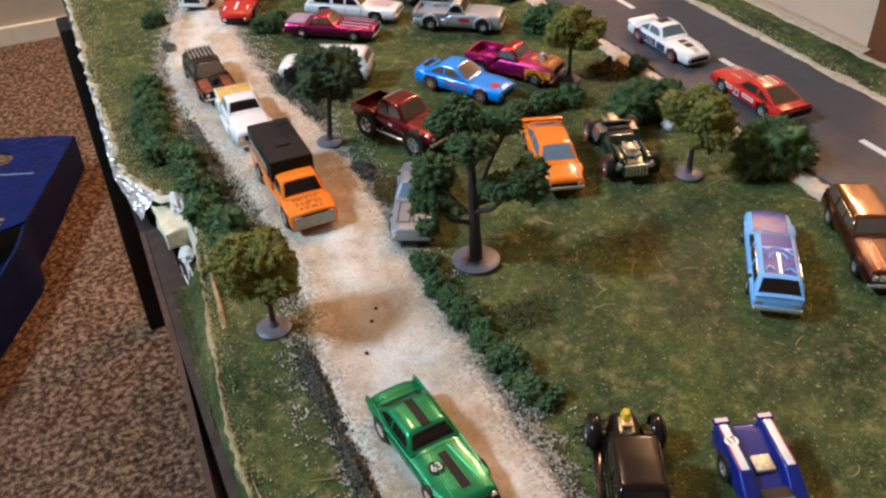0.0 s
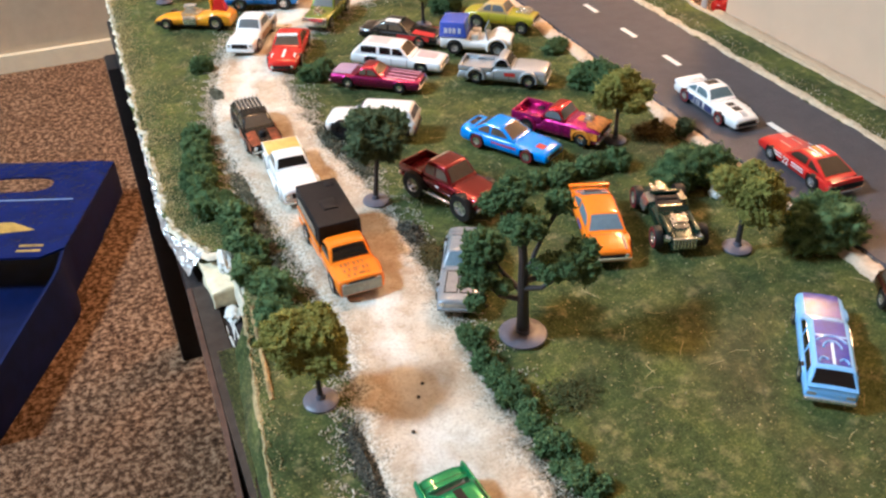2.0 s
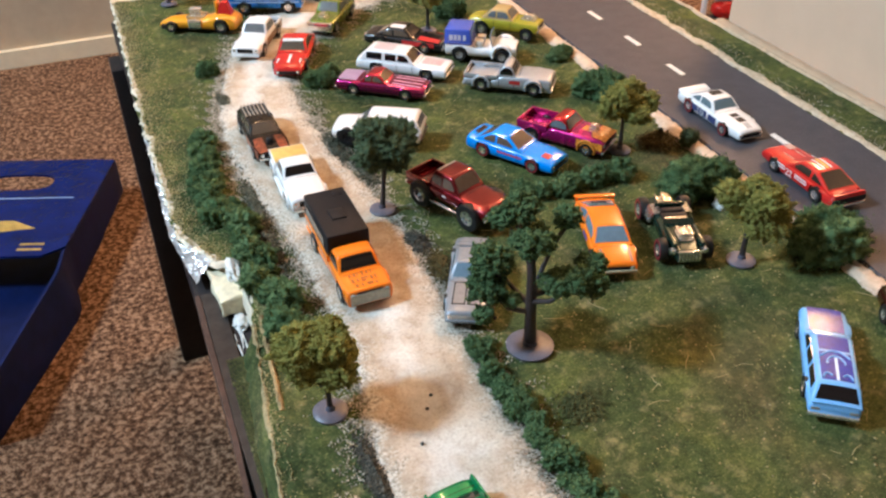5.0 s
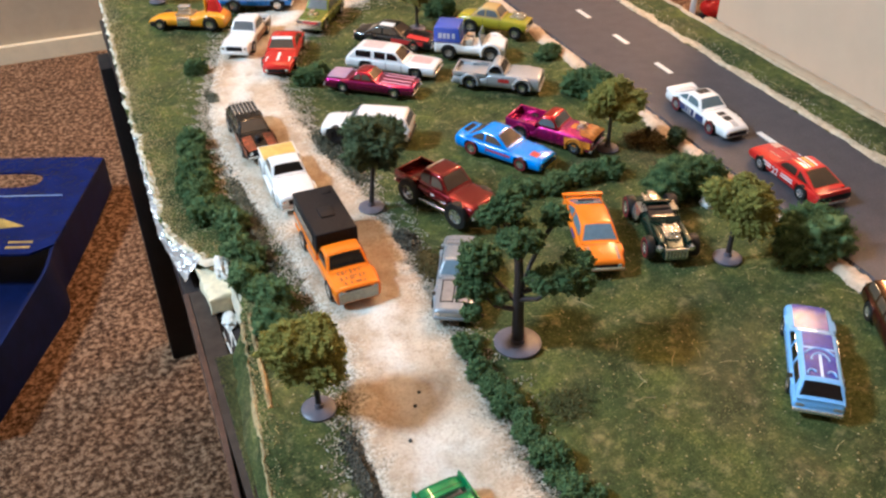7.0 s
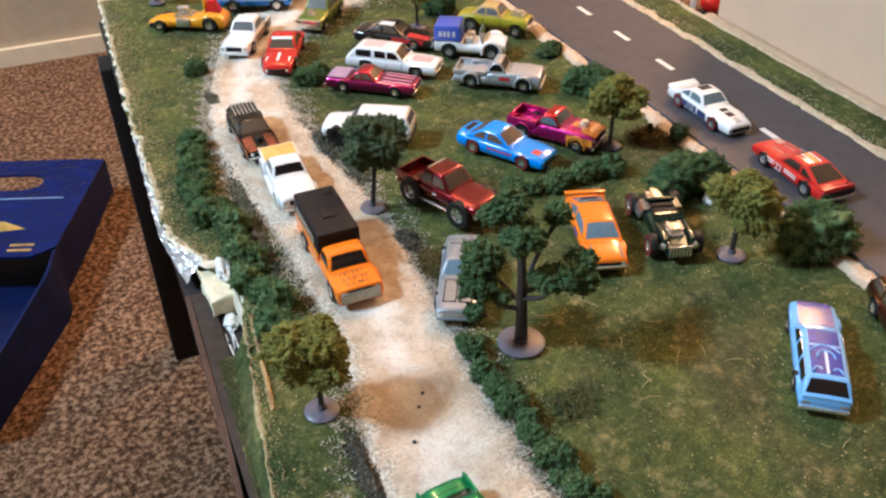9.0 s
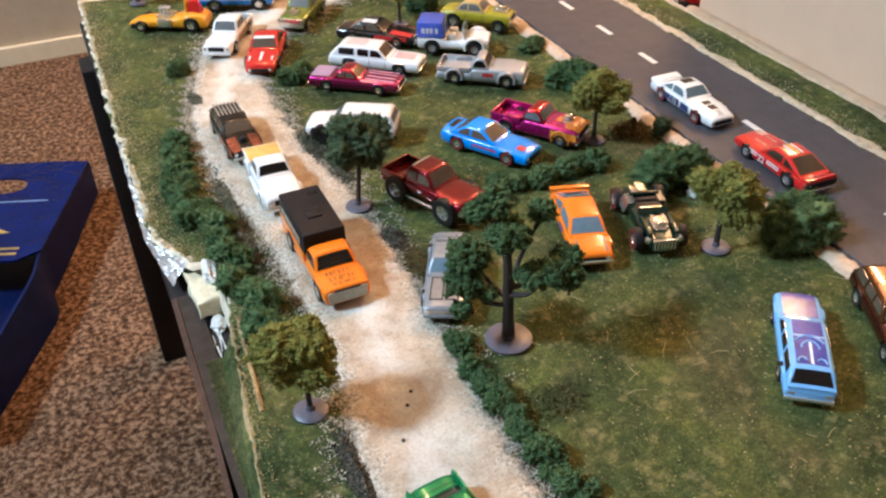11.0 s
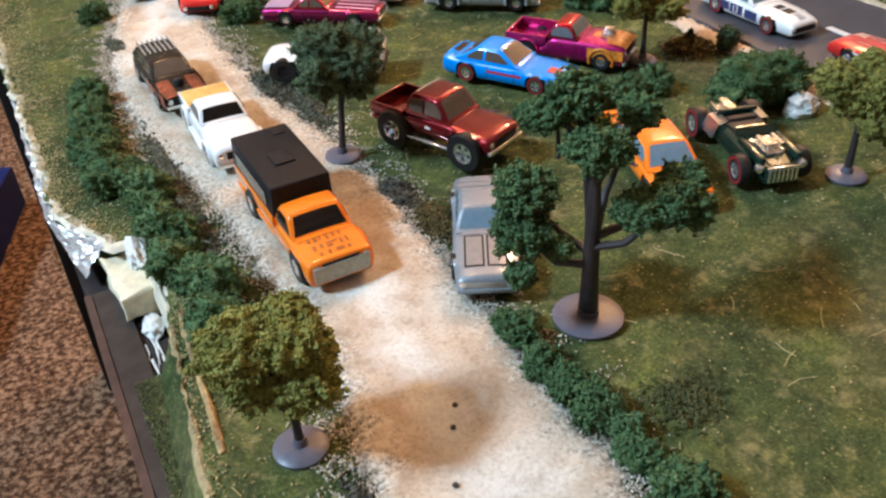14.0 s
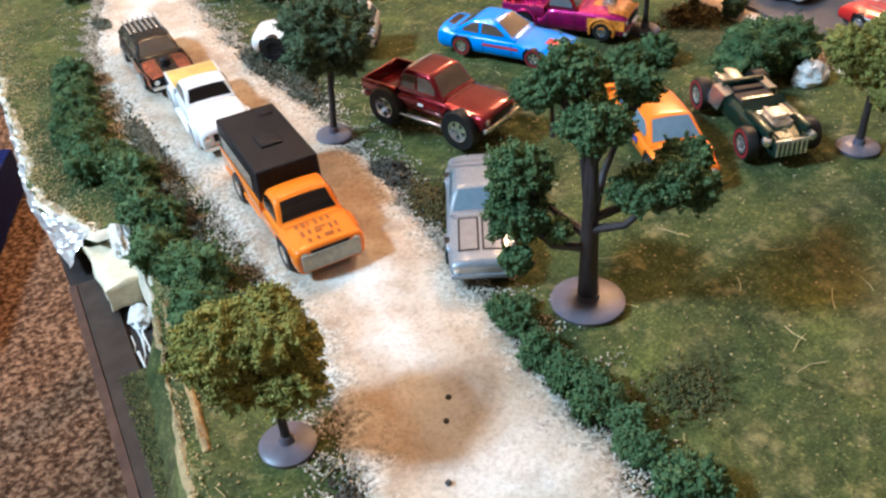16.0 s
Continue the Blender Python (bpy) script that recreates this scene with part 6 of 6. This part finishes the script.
# the card side bows outwards past the flap
sb, rings = bmesh.new(), []
for y in np.linspace(0, -BL, 27):
    o = 0.026 * min(1, max(0, (FY0 + 0.015 - y) / 0.05)) * (y + BL) / (FY0 + BL) if y < FY0 + 0.015 else 0.0
    low = 0.012 * max(0, 1 + y / 0.2)
    rings.append([sb.verts.new(p) for p in ((o, y, low), (o * 0.35, y, BH), (o * 0.35 - BT, y, BH), (o - BT, y, low))])
for u, v in zip(rings, rings[1:]):
    for i in range(4):
        sb.faces.new((u[i], u[(i + 1) % 4], v[(i + 1) % 4], v[i]))
sb.faces.new(rings[0]), sb.faces.new(rings[-1])
part("side", sb, BLUECARD_IN, tray)
part("side", box(-BW, -BW + BT, -BL, 0, BT, BH, 0.001), BLUECARD_IN, tray)
part("end", box(-BW + BT, -BT, -BL, -BL + BT, BT, BH * 0.9, 0.001), BLUECARD_IN, tray)
# flap with an oval finger hole
fb = bmesh.new()
NF = 40
levels = []
for z in (BH, BH + 0.003):
    inner, outer = [], []
    for i in range(NF):
        a = 2 * math.pi * i / NF
        ca, sa = math.cos(a), math.sin(a)
        inner.append(fb.verts.new((HX + HA * math.copysign(abs(ca) ** 0.6, ca), HY + HB * math.copysign(abs(sa) ** 0.8, sa), z)))
        k = min((0 - HX if ca > 0 else BW + HX) / max(1e-6, abs(ca)), (FY1 - HY if sa > 0 else HY - FY0) / max(1e-6, abs(sa)))
        outer.append(fb.verts.new((HX + k * ca, HY + k * sa, z)))
    levels.append((inner, outer))
for (i0, o0) in levels:
    for i in range(NF):
        fb.faces.new((i0[i], i0[(i + 1) % NF], o0[(i + 1) % NF], o0[i]))
for a, b_ in ((levels[0][0], levels[1][0]), (levels[0][1], levels[1][1])):
    for i in range(NF):
        fb.faces.new((a[i], a[(i + 1) % NF], b_[(i + 1) % NF], b_[i]))
flap = part("flap", fb, BLUECARD, tray, "glossy blue flap with an oval finger hole")
# pale strip paints the highlight along the flap's fold
part("fold_highlight", box(-0.150, -0.028, -0.1120, -0.1105, BH + 0.003, BH + 0.0036), PALEBLUEP, flap)
for y0 in (-0.226, -0.238):
    part("print_bar", box(-0.062, -0.030, y0 - 0.0045, y0, BH + 0.003, BH + 0.0036), GOLDP, flap)
ab = bmesh.new()
lo, hi = ([ab.verts.new((x, y, BH + z)) for x, y in ((-0.20, -0.172), (-0.092, -0.170), (-0.055, -0.190), (-0.110, -0.199), (-0.20, -0.203))] for z in (0.003, 0.0036))
ab.faces.new(lo), ab.faces.new(hi)
for i in range(5):
    ab.faces.new((lo[i], lo[(i + 1) % 5], hi[(i + 1) % 5], hi[i]))
part("arrow_print", ab, GOLDP, flap)

# ---- red toy on the carpet beyond the panel ----
rt_ = thing("red_toy", pose(1.15, 1.24, FLOOR + 0.001, 0, 0, -21), "rounded red toy with a white post standing on the carpet", "toy")
rb = bmesh.new()
bmesh.ops.create_icosphere(rb, subdivisions=4, radius=1)
for v in rb.verts:
    k = 1 + 0.16 * noise.noise(v.co * 1.8)
    v.co = Vector((v.co.x * 0.028 * k + 0.012, v.co.y * 0.022 * k, 0.041 + v.co.z * 0.021 * k))
part("body", rb, RED, rt_, "rounded glossy red body")
part("white_post", mbox(-39, -27, -5, 5, 0, 150, 2.5), WHITEP, rt_)
part("dark_base", mbox(-36, 28, -14, 16, 0, 22, 4), BLACK, rt_)
part("grey_top", mbox(-14, 34, -12, 12, 59, 130, 5), plain("dull_grey_plastic", (0.30, 0.25, 0.22), 0.5, 0, 0.15, 200), rt_)

# ---- loose plaster and foil at the damaged edge ----
WHITE_PLASTER = plain("white_plaster", (0.72, 0.71, 0.68), 0.7, 0, 0.15, 300, 0.3)
def crumple(name, x, y, z, sx, sy, sz, seed, mat, label, category):
    b = bmesh.new()
    bmesh.ops.create_icosphere(b, subdivisions=4, radius=1)
    for v in b.verts:
        k = 1 + 0.35 * noise.noise(v.co * 1.6 + Vector((seed, 0, 0))) + 0.2 * noise.noise(v.co * 4 + Vector((0, seed, 0))) + 0.05 * noise.noise(v.co * 9 + Vector((0, seed, 2)))
        v.co = Vector((v.co.x * k * sx, v.co.y * k * sy, max(-1, v.co.z * k) * sz))
    ob = part(name, b, mat, None, label, 32)
    ob.location = (x, y, z)
    return tagged(ob, "", category)


def foil_side(y):
    """Inner and outer edge of the foil facing at y."""
    return rim_left(y) + 0.0025, -0.0880 - 0.0085 * min(1, max(0, y - 0.168) / 0.05)


fv, ff, FU, FV = [], [], 150, 12
for i in range(FU + 1):
    y = 0.1675 + 0.215 * i / FU
    xi, xo = foil_side(y)
    for k in range(FV + 1):
        f = k / FV
        fold = abs(noise.noise((y * 150, f * 2.4, 1.0))) + 0.6 * abs(noise.noise((y * 330 + f * 3, f * 5, 4.0)))
        fv.append((xi + (xo - xi) * f - 0.0014 * fold, y + 0.0012 * noise.noise((f * 6, y * 90, 2)), -0.0028 - (0.0125 - 0.004 * min(1, (y - 0.1675) / 0.06)) * f ** 1.3 + 0.0032 * fold * (1 - 0.4 * f)))
for i in range(FU):
    for k in range(FV):
        a = i * (FV + 1) + k
        ff.append((a, a + 1, a + FV + 2, a + FV + 1))
foil = raw("foil_facing", fv, ff, FOIL, None, "crumpled silver foil facing below the broken rim")
tagged(foil, "", "foil")
ck = box(-0.0080, 0.0080, -0.0165, 0.0165, 0, 0.0125, 0.0008)
bmesh.ops.subdivide_edges(ck, edges=ck.edges[:], cuts=5, use_grid_fill=True)
for v in ck.verts:
    v.co += Vector((noise.noise(v.co * 160), noise.noise(v.co * 160 + Vector((5, 0, 0))), 1.2 * noise.noise(v.co * 120))) * 0.0017
for v in ck.verts:
    v.co += Vector((noise.noise(v.co * 600), noise.noise(v.co * 600 + Vector((5, 0, 0))), noise.noise(v.co * 600 + Vector((0, 5, 0))))) * 0.0006
fo = part("foam_chunk", ck, FOAM, None, "broken cream foam chunk at the table's edge", 40)
fo.location, fo.rotation_euler = (-0.0712, 0.1505, TABLE_TOP + 0.001), (0, 0, radians(5))
tagged(fo, "", "foam")
crumple("plaster_chunk", -0.0625, 0.129, -0.0095, 0.0032, 0.026, 0.0085, 9, PLASTER, "rough cream plaster mass at the broken rim", "plaster")
crumple("plaster_chunk", -0.0660, 0.1590, -0.0040, 0.0042, 0.0110, 0.0052, 19, WHITE_PLASTER, "rough white plaster ridge on the foam", "plaster")
crumple("plaster_chunk", -0.0695, 0.1250, TABLE_TOP + 0.002, 0.0042, 0.0070, 0.0030, 23, WHITE_PLASTER, "spilled white plaster lump on the tabletop", "plaster")

dr = random.Random(5)
drips = thing("plaster_drips", pose(-0.0765, 0.103, TABLE_TOP), "dried white plaster drips on the dark tabletop", "plaster")
for k in range(6):
    x0, y0, l = dr.uniform(0.000, 0.009), dr.uniform(0.000, 0.018), dr.uniform(0.010, 0.026)
    part("drip", tube([(x0, y0, 0.0006), (x0 + dr.uniform(-0.001, 0.001), y0 - l * 0.5, 0.0005), (x0 + dr.uniform(-0.002, 0.002), y0 - l, 0.0002)], [dr.uniform(0.0003, 0.0007), dr.uniform(0.0002, 0.0004), 0.00012], 8), WHITE_PLASTER, drips)

crumple("white_rock", 0.247, 0.098, 0.003, 0.009, 0.007, 0.007, 15, plain("pale_grey_rock", (0.62, 0.62, 0.60), 0.8, 0, 0.2, 300, 0.3), "small pale rock beside the dark bush", "rock")

# ---- loose grit ----
PEBBLE = plain("dark_pebble", (0.06, 0.055, 0.05), 0.7, 0, 0.3, 600)
for k, (px, py) in enumerate(((0.0, 0.0), (-0.010, -0.020), (0.005, 0.008))):
    crumple("pebble", px, py, 0.0024, 0.0009, 0.0009, 0.0008, k + 11, PEBBLE, "dark pebble lying on the dirt track", "pebble")


def offsets(x, y):
    """track_offset for many places at once."""
    out = np.empty(len(x))
    for k in range(0, len(x), 4000):
        d = np.hypot(TRACK[None, :, 0] - x[k:k + 4000, None], TRACK[None, :, 1] - y[k:k + 4000, None])
        m = d.argmin(1)
        out[k:k + 4000] = d[np.arange(len(m)), m] / TRACK[m, 2]
    return out


RIMS = np.array([rim_left(y) for y in np.linspace(YN, YF, 600)])


def rims(y):
    return np.interp(y, np.linspace(YN, YF, 600), RIMS)


def scatter(n, test, seed, xr=(-0.09, 0.415), yr=(-0.28, 0.66)):
    r = np.random.default_rng(seed)
    got = np.zeros((0, 2))
    while len(got) < n:
        p = np.column_stack((r.uniform(*xr, 12000), r.uniform(*yr, 12000)))
        got = np.vstack((got, p[test(p[:, 0], p[:, 1], r)]))
    got = got[:n]
    return np.column_stack((got, [height(x, y) for x, y in got])), r


def on_turf(x, y, r):
    ok = (x > rims(y) + 0.005) & (x < 0.414) & ((x < 0.266) | (x > 0.400))
    return ok & (offsets(x, y) > r.uniform(0.80, 1.08, len(x)))


def near_verge(x, y, r):
    return r.uniform(0, 1, len(x)) < np.exp(-((offsets(x, y) - 0.98) / (0.15 + 0.25 * (np.sin(x * 300 + y * 140) * np.sin(y * 210) > 0))) ** 2)


TURF_BITS = flakes("turf_crumbs", [(0.25, (0.055, 0.066, 0.024)), (0.5, (0.095, 0.105, 0.038)), (0.66, (0.17, 0.155, 0.06)), (0.78, (0.40, 0.33, 0.16))], 0.95)
GRIT = flakes("pale_grit_crumbs", [(0.16, (0.10, 0.088, 0.064)), (0.34, (0.28, 0.235, 0.18)), (0.52, (0.52, 0.46, 0.38)), (0.74, (0.76, 0.71, 0.62))], 0.95)
p, r = scatter(42000, on_turf, 3)
tagged(granules("turf", p, r.uniform(0.00022, 0.0005, len(p)), TURF_BITS, None, "green and straw coloured turf crumbs", r, 0.45, False), "", "turf", "", "stuff")
p, r = scatter(60000, near_verge, 4, (-0.06, 0.26))
p[:, 2] += 0.0008
tagged(granules("gravel", p, r.uniform(0.00022, 0.00062, len(p)), GRIT, None, "pale grey and sandy gravel along the track", r, 0.8, False), "", "gravel", "", "stuff")



def right_margin(x, y, r):
    """Loose gravel thrown to the track's right margin."""
    o = offsets(x, y)
    side = x > np.interp(y, TRACK[:300, 1], TRACK[:300, 0])
    return side & (y < 0.12) & (o < 1.15) & (r.uniform(0, 1, len(x)) < np.clip((o - 0.42) / 0.45, 0, 1))


p, r = scatter(6000, right_margin, 14, (-0.02, 0.08), (-0.20, 0.12))
p[:, 2] += 0.0016
tagged(granules("margin_gravel", p, r.uniform(0.0002, 0.00055, len(p)), GRIT, None, "pale and dark gravel on the track's margin", r, 0.8, False), "", "gravel", "", "stuff")

STRAW = flakes("straw_fibres", [(0.2, (0.30, 0.24, 0.10)), (0.8, (0.55, 0.47, 0.26))], 0.8)


def in_rim(x, y, r):
    d = x - rims(y)
    return (d > 0.001) & (d < 0.030) & (r.uniform(0, 1, len(x)) < np.exp(-d / (0.0035 + 0.0065 * (y > 0.17))))


p, r = scatter(8500, in_rim, 8, (-0.11, -0.04))
tagged(granules("rim_crumbs", p + np.array((0, 0, 0.0004)), r.uniform(0.0002, 0.0006, len(p)), STRAW, None, "straw coloured crumbs along the rim", r, 0.7, False), "", "crumbs", "", "stuff")


def shoulder_grit(x, y, r):
    return (abs(x - 0.274) < 0.009) | ((x > 0.386) & (x < 0.432) & (r.uniform(0, 1, len(x)) < np.exp(-(x - 0.386) / 0.016)))


p, r = scatter(6500, shoulder_grit, 9, (0.26, 0.41))
tagged(granules("shoulder_grit", p + np.array((0, 0, 0.0012)), r.uniform(0.0002, 0.0006, len(p)), GRIT, None, "pale grit crumbs on the road shoulders", r, 0.8, False), "", "gravel", "", "stuff")

# loose straw fibres and pale flecks on the turf
b = bmesh.new()
p, r = scatter(230, on_turf, 12)
for x, y, z in p:
    a, l = r.uniform(0, 3.14), r.uniform(0.0015, 0.007)
    m = Vector((x, y, z + 0.0012))
    d = Vector((math.cos(a), math.sin(a), 0)) * l
    q = Vector((-d.y, d.x, 0)) * r.uniform(-0.25, 0.25)
    tube([tuple(m - d), tuple(m + q), tuple(m + d)], [0.00016, 0.0002, 0.00014], 4, b)
tagged(part("straw", b, STRAW, None, "loose straw fibres lying on the turf"), "", "straw", "", "stuff")
p, r = scatter(3500, on_turf, 13)
tagged(granules("pale_flecks", p + np.array((0, 0, 0.0003)), r.uniform(0.0002, 0.0008, len(p)) ** 1.0, STRAW, None, "pale foam flecks on the turf", r, 0.35, False), "", "flecks", "", "stuff")


def on_ledge(x, y, r):
    d = rims(y) - 0.006 - x
    return (d > -0.001) & (x > -0.0838) & (r.uniform(0, 1, len(x)) < np.exp(-d / 0.006))


p, r = scatter(5000, on_ledge, 21, (-0.084, -0.070), (-0.06, 0.095))
p[:, 2] = TABLE_TOP + 0.0024
tagged(granules("ledge_turf", p, r.uniform(0.0002, 0.0005, len(p)), TURF_BITS, None, "spilled green turf crumbs on the tabletop", r, 0.7, False), "", "turf", "", "stuff")
